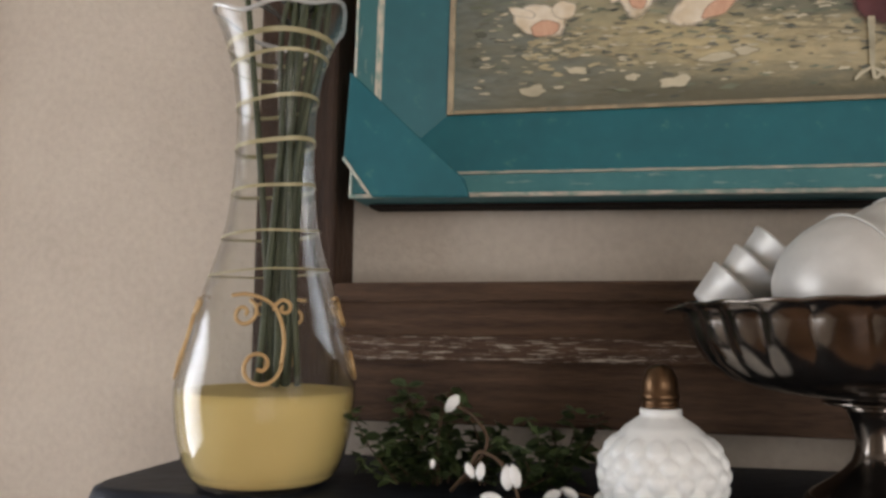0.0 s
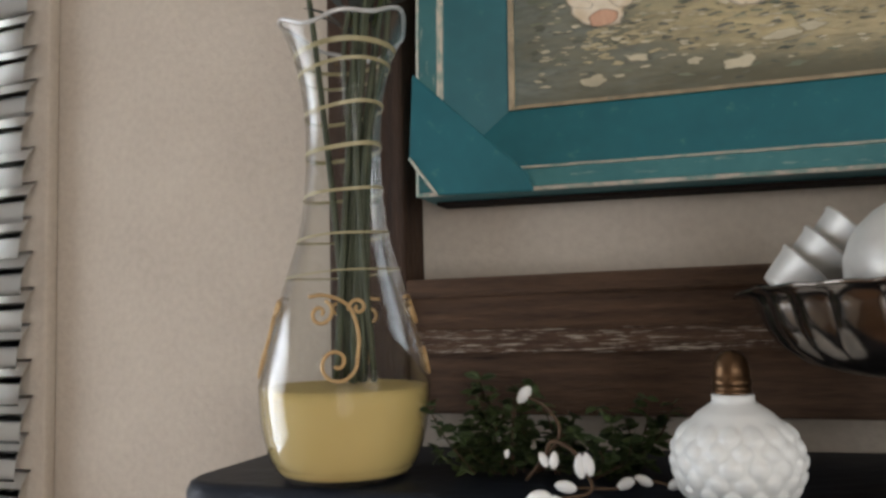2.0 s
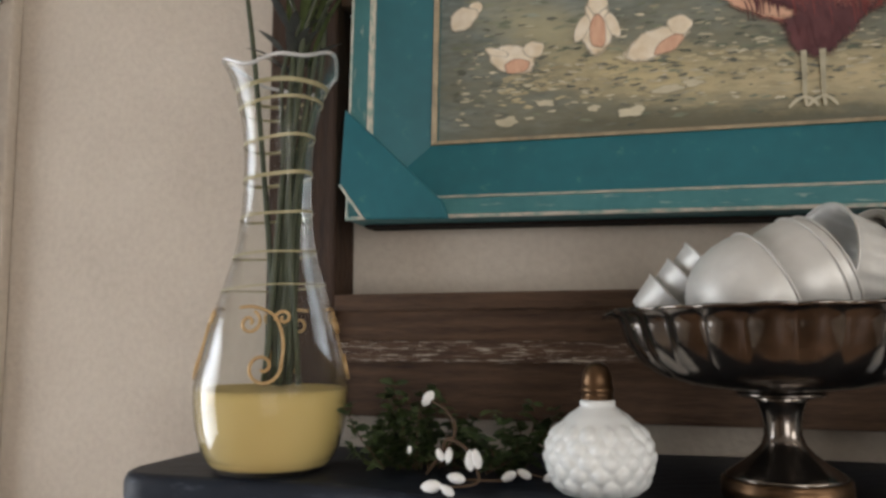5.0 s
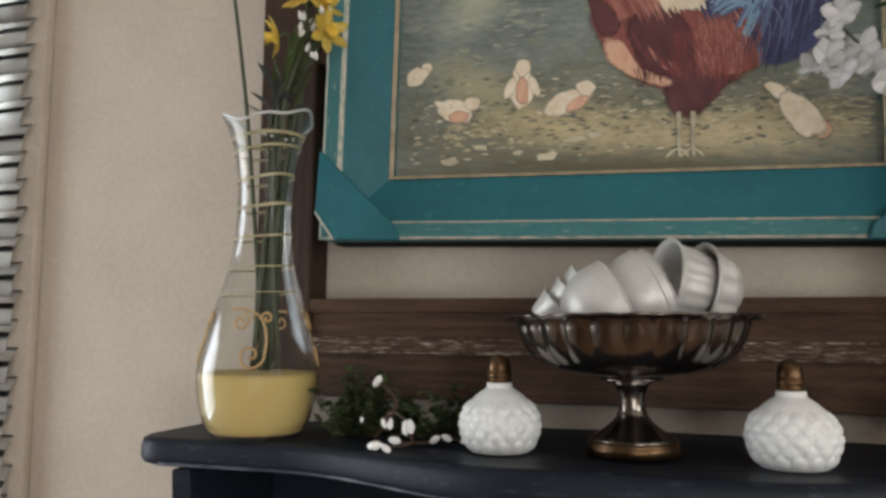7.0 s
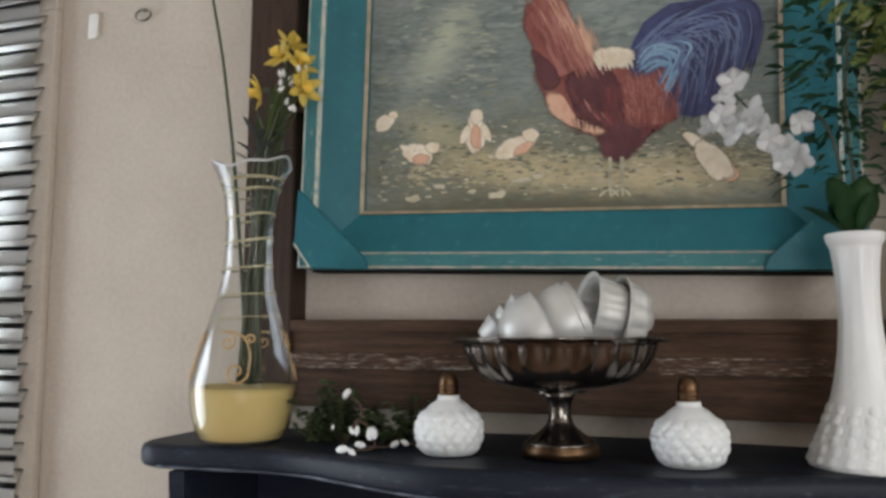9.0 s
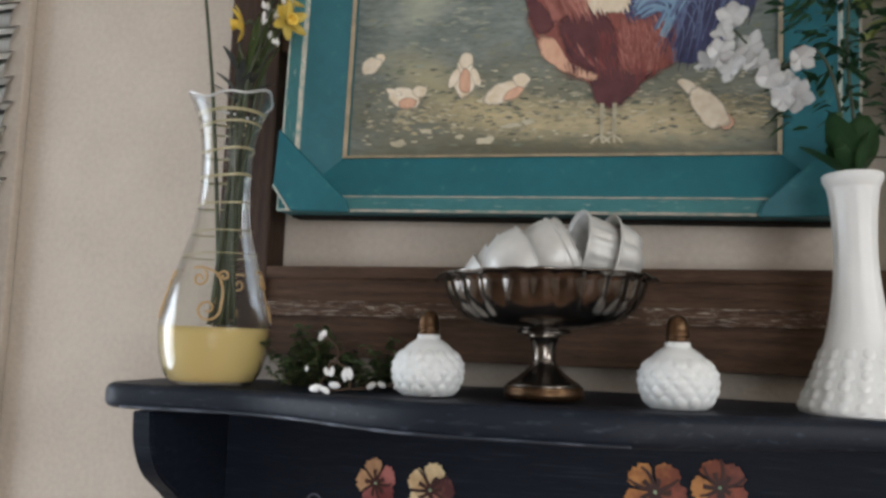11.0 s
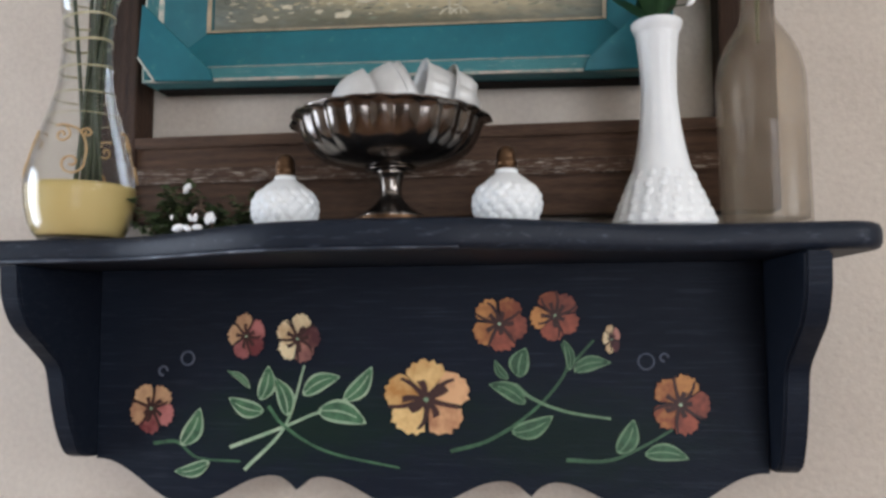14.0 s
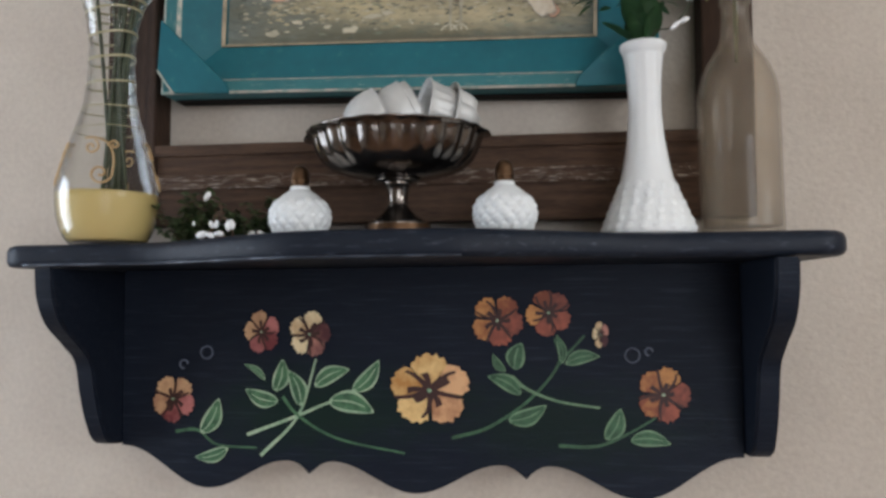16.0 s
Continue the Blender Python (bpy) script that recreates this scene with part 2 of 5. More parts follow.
def wash(m, colour, start, end, width, soft, rough_scale=30.0, strength=1.0):
    """Brushes a broad soft band of another paint over a canvas, along a line from start to end in x and z."""
    t = m.node_tree
    n, l = t.nodes, t.links
    b = n["Principled BSDF"]
    co, mp, no, vm = n.new("ShaderNodeTexCoord"), n.new("ShaderNodeMapping"), n.new("ShaderNodeTexNoise"), n.new("ShaderNodeVectorMath")
    dx, dz = end[0] - start[0], end[1] - start[1]
    ln, ang = math.hypot(dx, dz), math.atan2(dz, dx)
    mp.vector_type = "TEXTURE"
    mp.inputs["Location"].default_value = ((start[0] + end[0]) / 2, 0, (start[1] + end[1]) / 2)
    mp.inputs["Rotation"].default_value = (0, -ang, 0)
    mp.inputs["Scale"].default_value = (ln / 2 + width * 0.6, 1000, width)
    l.new(co.outputs["Object"], mp.inputs[0])
    vm.operation = "LENGTH"
    l.new(mp.outputs[0], vm.inputs[0])
    st = n.new("ShaderNodeMapping")
    st.inputs["Scale"].default_value = (1, 1, 3.2)
    l.new(co.outputs["Object"], st.inputs[0])
    no.inputs["Scale"].default_value, no.inputs["Detail"].default_value, no.inputs["Roughness"].default_value = rough_scale, 5, 0.65
    l.new(st.outputs[0], no.inputs[0])
    ma = n.new("ShaderNodeMath")
    ma.operation = "MULTIPLY_ADD"
    l.new(no.outputs[0], ma.inputs[0])
    ma.inputs[1].default_value = 1.5
    l.new(vm.outputs["Value"], ma.inputs[2])
    rp = n.new("ShaderNodeMapRange")
    rp.interpolation_type = "SMOOTHSTEP"
    rp.inputs[1].default_value, rp.inputs[2].default_value = 1.75 + soft * 0.5, 1.75 - soft
    rp.inputs[3].default_value, rp.inputs[4].default_value = 0.0, strength
    l.new(ma.outputs[0], rp.inputs[0])
    mx = n.new("ShaderNodeMix")
    mx.data_type = "RGBA"
    l.new(rp.outputs[0], mx.inputs[0])
    l.new(b.inputs["Base Color"].links[0].from_socket, mx.inputs[6])
    mx.inputs[7].default_value = colour
    l.new(mx.outputs[2], b.inputs["Base Color"])


# broad washes: warm lower bank, sandy path, shaft of light, darker corner
wash(M_CANVAS, lin("7b7862"), (-0.25, 0.045), (0.25, 0.040), 0.075, 0.9, 26, 0.85)
wash(M_CANVAS, lin("5c5844"), (-0.23, 0.006), (0.23, 0.004), 0.020, 0.9, 40, 0.8)
wash(M_CANVAS, lin("b6baa4"), (-0.110, 0.235), (-0.158, 0.165), 0.026, 1.2, 22, 0.9)
wash(M_CANVAS, lin("aaa484"), (-0.170, 0.110), (-0.100, 0.072), 0.024, 1.0, 34, 0.8)
wash(M_CANVAS, lin("c2b48c"), (-0.120, 0.058), (0.020, 0.040), 0.022, 0.9, 38, 0.95)
wash(M_CANVAS, lin("c0b28e"), (0.000, 0.040), (0.200, 0.036), 0.022, 0.9, 38, 0.95)
M_POND = surface("painted_pond", lin("6e7a74"), lin("929a92"), 0.7, scale=20, fine=90, bump=0.25, spread=0.6, per_piece=0.3)
M_HAZE = surface("painted_light", lin("858c7e"), lin("a6ab98"), 0.7, scale=14, fine=70, bump=0.25, stretch=(1, 1, 3), spread=0.6, per_piece=0.4)
M_SAND = surface("painted_sand", lin("9c9274"), lin("beb290"), 0.7, scale=14, fine=70, bump=0.25, spread=0.6, per_piece=0.5)
M_GRASS = surface("painted_grass", lin("636b5a"), lin("8d917a"), 0.7, scale=20, fine=90, bump=0.25, spread=0.6, per_piece=0.5)
M_SHADE = surface("painted_shade", lin("52564c"), lin("77776a"), 0.7, scale=20, fine=90, bump=0.25, spread=0.6, per_piece=0.6)
M_STONE = surface("painted_stone", lin("96907a"), lin("d0c8ae"), 0.7, scale=40, fine=120, bump=0.25, spread=0.6, per_piece=0.6)
M_CHICK = surface("painted_cream", lin("cdbb9c"), lin("ece4d4"), 0.7, scale=60, fine=120, bump=0.25, spread=0.5)
M_RUST = surface("painted_rust", lin("6a3834"), lin("985a50"), 0.7, scale=40, fine=120, bump=0.25, stretch=(3, 1, 1), spread=0.5)
M_RED = surface("painted_red", lin("5c2826"), lin("8c4440"), 0.7, scale=40, fine=120, bump=0.25, spread=0.5)
M_MAROON = surface("painted_maroon", lin("44242a"), lin("6a3c3e"), 0.7, scale=40, fine=120, bump=0.25, spread=0.5)
M_PEACH = surface("painted_peach", lin("c09078"), lin("dcb69a"), 0.7, scale=40, fine=120, bump=0.25, stretch=(3, 1, 1), spread=0.5)
M_NECK = surface("painted_warm_rust", lin("8c544c"), lin("b47e72"), 0.7, scale=40, fine=120, bump=0.25, spread=0.5, per_piece=0.5)
M_BLUE = surface("painted_blue", lin("2c2f50"), lin("454c74"), 0.7, scale=30, fine=120, bump=0.25, spread=0.5)
M_INDIGO = surface("painted_indigo", lin("262541"), lin("393a5e"), 0.7, scale=30, fine=120, bump=0.25, spread=0.5)
M_SLATE = surface("painted_slate_blue", lin("4a5678"), lin("6a7a98"), 0.7, scale=30, fine=120, bump=0.25, spread=0.5)
M_SKYBLUE = surface("painted_pale_blue", lin("5c7c9c"), lin("94b2c2"), 0.7, scale=30, fine=120, bump=0.25, spread=0.5)
M_PFLOWER = [
    surface("painted_orange", lin("7a3c22"), lin("bd8448"), 0.6, scale=75, fine=170, spread=0.34, per_piece=0.3),
    surface("painted_cream_petal", lin("a87848"), lin("e2cfa4"), 0.6, scale=60, fine=150, spread=0.45, per_piece=0.4),
    surface("painted_tan_petal", lin("8e6048"), lin("c8a278"), 0.6, scale=60, fine=150, spread=0.45, per_piece=0.3),
    surface("painted_gold_petal", lin("b07c3c"), lin("e2bf7e"), 0.6, scale=60, fine=150, spread=0.4, per_piece=0.3),
]
M_BLUSH = [
    surface("painted_rust_petal", lin("401612"), lin("98503a"), 0.6, scale=75, fine=170, spread=0.4, per_piece=0.3),
    surface("painted_wine_petal", lin("4a1f22"), lin("b88070"), 0.6, scale=60, fine=150, spread=0.45, per_piece=0.5),
    surface("painted_rose_petal", lin("6a2a2c"), lin("b4706a"), 0.6, scale=60, fine=150, spread=0.45, per_piece=0.3),
    surface("painted_amber_petal", lin("8a5030"), lin("d8a878"), 0.6, scale=60, fine=150, spread=0.4, per_piece=0.35),
]
M_VEIN = surface("painted_brown_vein", lin("2a130e"), lin("431f15"), 0.6, scale=40, fine=150)
M_PLEAF = surface("painted_green", lin("1a3c28"), lin("547e56"), 0.6, scale=70, fine=190, spread=0.42)
M_PPALE = surface("painted_pale_green", lin("668f6c"), lin("bccaaa"), 0.6, scale=45, fine=150, spread=0.5)
# darker pair of greens, for the leaves and stems at positive x
M_PMID = surface("painted_mid_green", lin("3c5e42"), lin("86a27c"), 0.6, scale=45, fine=150, spread=0.5)
M_PDEEP = surface("painted_deep_green", lin("173420"), lin("446a48"), 0.6, scale=70, fine=190, spread=0.42)
M_PRING = surface("painted_grey", lin("3c4454"), lin("646c7a"), 0.6, scale=60, fine=150)


# ---- mesh helpers ----
def part(name, bm, material, parent=None, label=""):
    me = bpy.data.meshes.new(name)
    bmesh.ops.recalc_face_normals(bm, faces=bm.faces)
    bm.to_mesh(me)
    bm.free()
    me.materials.append(material)
    ob = new(name, me)
    if parent:
        ob.parent = parent
    return tagged(ob, label)


def base(name, m, label, category, group="", kind=""):
    ob = new(name)
    ob.empty_display_size = 0.02
    ob.matrix_world = m
    return tagged(ob, label, category, group, kind)


def box(x0, x1, y0, y1, z0, z1, bevel=0.0, segs=2):
    bm = bmesh.new()
    bmesh.ops.create_cube(bm, size=1)
    for v in bm.verts:
        v.co = Vector(((x0 + x1) / 2 + v.co.x * (x1 - x0), (y0 + y1) / 2 + v.co.y * (y1 - y0), (z0 + z1) / 2 + v.co.z * (z1 - z0)))
    if bevel:
        bmesh.ops.bevel(bm, geom=bm.edges[:], offset=bevel, segments=segs, affect="EDGES", profile=0.6)
    return bm


def merge(bm, other, m=Matrix()):
    """Adds the other bmesh to bm at the pose m."""
    seen = {v: bm.verts.new(m @ v.co) for v in other.verts}
    for f in other.faces:
        g = bm.faces.new([seen[v] for v in f.verts])
        g.smooth = f.smooth
    other.free()
    return bm


def lathe(profile, n=48, shape=None, close_ends=True):
    """A turned form; shape(r, z, angle) may change the radius and height."""
    bm = bmesh.new()
    rings = []
    for k, (r, z) in enumerate(profile):
        ring = []
        for i in range(n):
            a = 2 * math.pi * i / n
            rr, zz = shape(r, z, a, k) if shape else (r, z)
            ring.append(bm.verts.new((rr * math.cos(a), rr * math.sin(a), zz)))
        rings.append(ring)
    for p, q in zip(rings, rings[1:]):
        for i in range(n):
            f = bm.faces.new((p[i], p[(i + 1) % n], q[(i + 1) % n], q[i]))
            f.smooth = True
    if close_ends:
        for ring in (rings[0], rings[-1]):
            bm.faces.new(ring)
    return bm


def smooth_line(points, n):
    """Catmull-Rom through the points."""
    pts = [Vector(p) for p in points]
    pts = [2 * pts[0] - pts[1]] + pts + [2 * pts[-1] - pts[-2]]
    out = []
    for k in range(1, len(pts) - 2):
        a, b, c, d = pts[k - 1 : k + 3]
        for i in range(n):
            t = i / n
            out.append(0.5 * (2 * b + (c - a) * t + (2 * a - 5 * b + 4 * c - d) * t * t + (3 * b - a - 3 * c + d) * t**3))
    out.append(pts[-2])
    return out


def tube(points, r, n=6, taper=1.0, cap=True):
    bm = bmesh.new()
    pts = [Vector(p) for p in points]
    rings = []
    for k, p in enumerate(pts):
        d = (pts[min(k + 1, len(pts) - 1)] - pts[max(k - 1, 0)]).normalized()
        u = d.cross(Vector((0.31, 0.9, 0.17))).normalized()
        v = d.cross(u)
        rr = r * (1 + (taper - 1) * k / max(1, len(pts) - 1))
        rings.append([bm.verts.new(p + rr * (math.cos(2 * math.pi * i / n) * u + math.sin(2 * math.pi * i / n) * v)) for i in range(n)])
    for p, q in zip(rings, rings[1:]):
        for i in range(n):
            f = bm.faces.new((p[i], p[(i + 1) % n], q[(i + 1) % n], q[i]))
            f.smooth = True
    if cap:
        bm.faces.new(rings[0])
        bm.faces.new(rings[-1])
    return bm


def sheet(outline, thick):
    """A flat plate in the xz plane from its outline, with its front at y = -thick."""
    bm = bmesh.new()
    a = [bm.verts.new((x, -thick, z)) for x, z in outline]
    b = [bm.verts.new((x, 0, z)) for x, z in outline]
    bm.faces.new(a)
    bm.faces.new(b[::-1])
    for i in range(len(a)):
        j = (i + 1) % len(a)
        bm.faces.new((a[i], b[i], b[j], a[j]))
    return bm


def blob(cx, cz, rx, rz, turn=0.0, rough=0.08, n=28, seed=0):
    """An uneven oval outline."""
    rnd = random.Random(seed)
    ph = [rnd.uniform(0, 6.28) for _ in range(4)]
    out = []
    for i in range(n):
        a = 2 * math.pi * i / n
        k = 1 + rough * sum(math.sin((j + 2) * a + ph[j]) for j in range(4)) / 1.6
        x, z = rx * k * math.cos(a), rz * k * math.sin(a)
        out.append((cx + x * math.cos(turn) - z * math.sin(turn), cz + x * math.sin(turn) + z * math.cos(turn)))
    return out


def leaf(length, width, fold=0.25, curl=0.25, n=5):
    """A folded, pointed leaf along +x, with thickness."""
    bm = bmesh.new()
    rows = []
    for i in range(n + 1):
        t = i / n
        w = width * 0.5 * math.sin(math.pi * min(1, t * 0.92 + 0.04)) ** 0.8
        z = -curl * length * t * t
        rows.append([bm.verts.new((length * t, s * w, z + fold * abs(s) * w)) for s in (-1, 0, 1)])
    for p, q in zip(rows, rows[1:]):
        for j in (0, 1):
            f = bm.faces.new((p[j], q[j], q[j + 1], p[j + 1]))
            f.smooth = True
    bmesh.ops.solidify(bm, geom=bm.faces[:], thickness=0.0004)
    return bm


def facing(place, way, roll=0.0):
    """The pose at place whose x axis points along way."""
    x = Vector(way).normalized()
    y = Vector((0, 0, 1)).cross(x)
    y = y.normalized() if y.length > 1e-3 else Vector((0, 1, 0))
    z = x.cross(y)
    return Matrix.Translation(place) @ Matrix((x, y, z)).transposed().to_4x4() @ pose(0, 0, 0, math.degrees(roll))


# ---- room ----
def wall(name, bm, material=M_WALL, label=""):
    return tagged(part(name, bm, material), label, "wall", kind="structure")


def wall_with_hole(axis, at0, at1, lo, hi, hole, top):
    """A wall across x or y, from lo to hi, with one opening (a0, a1, z0, z1)."""
    a0, a1, z0, z1 = hole
    bm = bmesh.new()
    for p, q, r, s in ((lo, a0, 0, top), (a1, hi, 0, top), (a0, a1, 0, z0), (a0, a1, z1, top)):
        if q - p > 1e-4 and s - r > 1e-4:
            merge(bm, box(p, q, at0, at1, r, s) if axis == "x" else box(at0, at1, p, q, r, s))
    return bm


TOP = 2.6
wall("wall_north", wall_with_hole("x", 0.014, 0.154, -1.75, 2.4, (-1.355, -0.745, 1.21, 2.13), TOP), label="beige textured plaster wall behind the shelf")
wall("wall_west", wall_with_hole("y", -1.75, -1.63, -3.5, 0.0, (-0.96, -0.1, 0.95, 2.15), TOP), label="beige plaster side wall with a window")
# south and east openings are assumed, out of view, to let the lamps in
wall("wall_south", wall_with_hole("x", -3.62, -3.5, -1.75, 2.4, (0.55, 2.15, 0.05, 2.15), TOP), label="beige plaster wall behind, with an assumed opening for light")
wall("wall_east", wall_with_hole("y", 2.4, 2.52, -3.62, 0.14, (-2.15, -0.95, 1.55, 2.45), TOP), label="beige plaster side wall with an assumed high opening for light")
tagged(part("floor", box(-1.75, 2.52, -3.62, 0.14, -0.1, 0), M_FLOOR), "brown wooden floor", "floor", kind="structure")
tagged(part("ceiling", box(-1.75, 2.52, -3.62, 0.14, TOP, TOP + 0.1), M_CEIL), "white painted ceiling", "ceiling", kind="structure")

# window with its blind
win = base("window_1", pose(-1.025, 0.014, 1.21), "white framed window behind a closed blind", "window", kind="structure")
for a, b, c, d in ((-0.33, -0.29, 0, 0.92), (0.255, 0.295, 0, 0.92), (-0.29, 0.255, 0, 0.04), (-0.29, 0.255, 0.88, 0.92), (-0.29, 0.255, 0.44, 0.47)):
    part("window_frame", box(a, b, 0.06, 0.10, c, d, 0.003), M_WHITE, win)
pane = part("pane", box(-0.29, 0.255, 0.078, 0.082, 0.04, 0.88), M_GLASS, win)
pane.visible_shadow = False

for a, b, c, d in ((0.300, 0.336, -0.07, 0.925), (-0.41, -0.335, -0.07, 0.99), (-0.335, 0.336, 0.925, 0.99), (-0.335, 0.336, -0.075, -0.07)):
    part("casing", box(a, b, -0.014, -0.0005, c, d, 0.003), M_WALL, win, "flat casing board painted like the wall")

blind = base("window_blind", pose(-1.032, -0.0125, 2.15), "white slatted window blind with slats tilted nearly shut", "blind")
part("headrail", box(-0.36, 0.338, -0.028, 0.011, 0.008, 0.045, 0.004), M_HEAD, blind, "grey headrail")
sl = bmesh.new()
prof = [(-0.0225 + 0.045 * i / 6, 0.0050 * math.sin(math.pi * i / 6)) for i in range(7)]
for sx in (-0.35, 0.33):
    for y, z in prof:
        sl.verts.new((sx, y, z))
sl.verts.ensure_lookup_table()
for i in range(6):
    f = sl.faces.new((sl.verts[i], sl.verts[i + 1], sl.verts[i + 8], sl.verts[i + 7]))
    f.smooth = True
bmesh.ops.solidify(sl, geom=sl.faces[:], thickness=0.0012)
first = part("slat", sl, M_SLAT, blind)
first.matrix_basis = pose(0, 0.002, -0.012, 71)
for k in range(1, 28):
    o = first.copy()
    scene.collection.objects.link(o)
    o.matrix_basis = pose(0.003 * math.sin(k * 2.1), 0.002, -0.012 - 0.0342 * k, 71 + 1.5 * math.sin(k * 1.7))
part("bottom_rail", box(-0.35, 0.33, -0.014, 0.010, -0.972, -0.957, 0.003), M_WHITE, blind)
for sx in (-0.27, 0.25):
    part("cord", tube([(sx, -0.014, 0.01), (sx, -0.014, -0.957)], 0.0008, 5), M_WHITE, blind)

sky_card = bpy.data.materials.new("overcast_sky_glow")
sky_card.use_nodes = True
em = sky_card.node_tree.nodes.new("ShaderNodeEmission")
em.inputs[0].default_value, em.inputs[1].default_value = (0.92, 0.96, 1.0, 1), 9.0
sky_card.node_tree.links.new(em.outputs[0], sky_card.node_tree.nodes["Material Output"].inputs[0])
tagged(part("backdrop", box(-4.5, 0.6, 1.6, 1.62, -0.5, 4.0), sky_card), "pale overcast sky outside the window", "sky", kind="structure")

# small fittings on the wall
clip = base("wall_clip", pose(-0.635, 0.014, 2.107), "small white plastic clip on the wall", "clip")
part("plate", box(-0.008, 0.008, -0.006, 0, -0.018, 0.018, 0.003), M_WHITE, clip)
hook = base("wall_hook", pose(-0.552, 0.014, 2.112), "small grey metal ring hook on the wall", "hook")
part("ring", tube([(0.012 * math.cos(a * 0.45), -0.006, 0.008 * math.sin(a * 0.45)) for a in range(15)], 0.0013), M_SILVER, hook)
part("screw", box(-0.002, 0.002, -0.006, 0, 0.006, 0.010, 0.0008), M_SILVER, hook)

# ---- old window sash hung on the wall ----
sash = base("old_wooden_frame", Matrix.Translation((0, 0.0, 1.597)) @ Euler((0, radians(0.6), radians(0.3))).to_matrix().to_4x4(), "old dark brown wooden sash frame with chipped paint", "window frame")
part("stile", box(-0.369, -0.305, -0.030, 0.010, 0.0, 0.80, 0.003), M_WOODV, sash)
part("stile", box(0.339, 0.395, -0.030, 0.010, 0.0, 0.80, 0.003), M_WOODV, sash)
part("bottom_rail", box(-0.305, 0.339, -0.026, -0.001, 0.0, 0.098, 0.003), M_WOOD, sash)
part("rail_cap", box(-0.305, 0.339, -0.031, -0.0265, 0.084, 0.0975, 0.002), M_WOOD, sash)
part("rail_ridge", box(-0.305, 0.339, -0.0295, -0.0265, 0.043, 0.060, 0.0014), M_RIDGE, sash, "ridge with white chipped paint")
part("mid_rail", box(-0.305, -0.283, -0.026, 0.006, 0.345, 0.372, 0.003), M_WOOD, sash)
part("top_rail", box(-0.305, 0.339, -0.026, -0.001, 0.74, 0.80, 0.003), M_WOOD, sash)

# ---- framed painting ----
PIC = Matrix.Translation((0.004, -0.0170, 1.8105)) @ Euler((radians(0.0), radians(1.9), radians(0.0))).to_matrix().to_4x4()
picture = base("framed_painting", PIC, "farmyard painting in a worn teal wooden frame", "painting")
W2, HT = 0.223, 0.36
canvas = part("canvas", box(-W2 - 0.004, W2 + 0.004, 0.004, 0.010, -0.004, HT + 0.004), M_CANVAS, picture, "painted canvas in muted greens")


def moulding(length, profile):
    """A rail along +x with mitred ends; profile: (distance from the inner edge, depth)."""
    bm = bmesh.new()
    a = [bm.verts.new((-d, y, -d)) for d, y in profile]
    b = [bm.verts.new((length + d, y, -d)) for d, y in profile]
    for i in range(len(a)):
        j = (i + 1) % len(a)
        bm.faces.new((a[i], a[j], b[j], b[i]))
    bm.faces.new(a)
    bm.faces.new(b[::-1])
    return bm


FLAT = [(0.0, -0.008), (0.002, -0.010), (0.047, -0.0265), (0.047, 0.014), (0.0, 0.012)]
BEAD = [(0.0472, -0.028), (0.0492, -0.0325), (0.0615, -0.0355), (0.0640, -0.0330), (0.0645, 0.014), (0.0472, 0.014)]
LINE = [(0.0462, -0.0260), (0.0462, -0.0285), (0.0488, -0.0330), (0.0488, -0.0270)]
RIM = [(0.0618, -0.0340), (0.0622, -0.0363), (0.0644, -0.0342), (0.0644, -0.0312)]
LIP = [(-0.0025, -0.0075), (-0.002, -0.0095), (0.0012, -0.0115), (0.0012, -0.008), (0.0, -0.006)]
for prof, nm, mt, lb in ((FLAT, "frame_rail", M_TEAL, ""), (BEAD, "outer_bead", M_TEAL2, "rubbed outer bead"), (LINE, "bead_edge", M_EDGE, "pale rubbed edge"), (RIM, "bead_edge", M_EDGE, "pale rubbed edge"), (LIP, "inner_lip", M_LIP, "thin worn gilt inner lip")):
    for k, ln in enumerate((2 * W2, HT, 2 * W2, HT)):
        o = part(nm, moulding(ln, prof), mt, picture, lb)
        o.matrix_basis = (pose(-W2, 0, 0), pose(W2, 0, 0, 0, -90), pose(W2, 0, HT, 0, 180), pose(-W2, 0, HT, 0, 90))[k]
# dark strip standing in for shade on the frame's teal underside
part("shade_strip", box(-W2 - 0.0585, W2 + 0.0585, -0.008, 0.0135, -0.0672, -0.0648), M_UNDERSHADE, picture, "dark strip painted for the shade under the frame")
CORNER = [(-0.0645, 0.024), (-0.0668, -0.037), (-0.0455, -0.0650), (0.0230, -0.0662), (0.0185, -0.0530)]
for k, m in enumerate((pose(-W2, 0, 0), pose(W2, 0, 0) @ Matrix.Diagonal((-1, 1, 1, 1)), pose(-W2, 0, HT) @ Matrix.Diagonal((1, 1, -1, 1)), pose(W2, 0, HT) @ Matrix.Diagonal((-1, 1, -1, 1)))):
    bm = sheet(CORNER, 0.006)
    bmesh.ops.bevel(bm, geom=bm.edges[:], offset=0.0009, segments=1, affect="EDGES")
    bmesh.ops.transform(bm, matrix=m @ pose(0, -0.0358, 0), verts=bm.verts)
    plate = part("corner_plate", bm, M_TEAL, picture)
    e = tube([m @ Vector((-0.0666, -0.0420, -0.0374)), m @ Vector((-0.0458, -0.0420, -0.0648))], 0.0011, 5)
    part("rubbed_edge", e, M_EDGE, plate, "pale rubbed edge")

# the painted scene, in plain shapes
LAYER = [0]


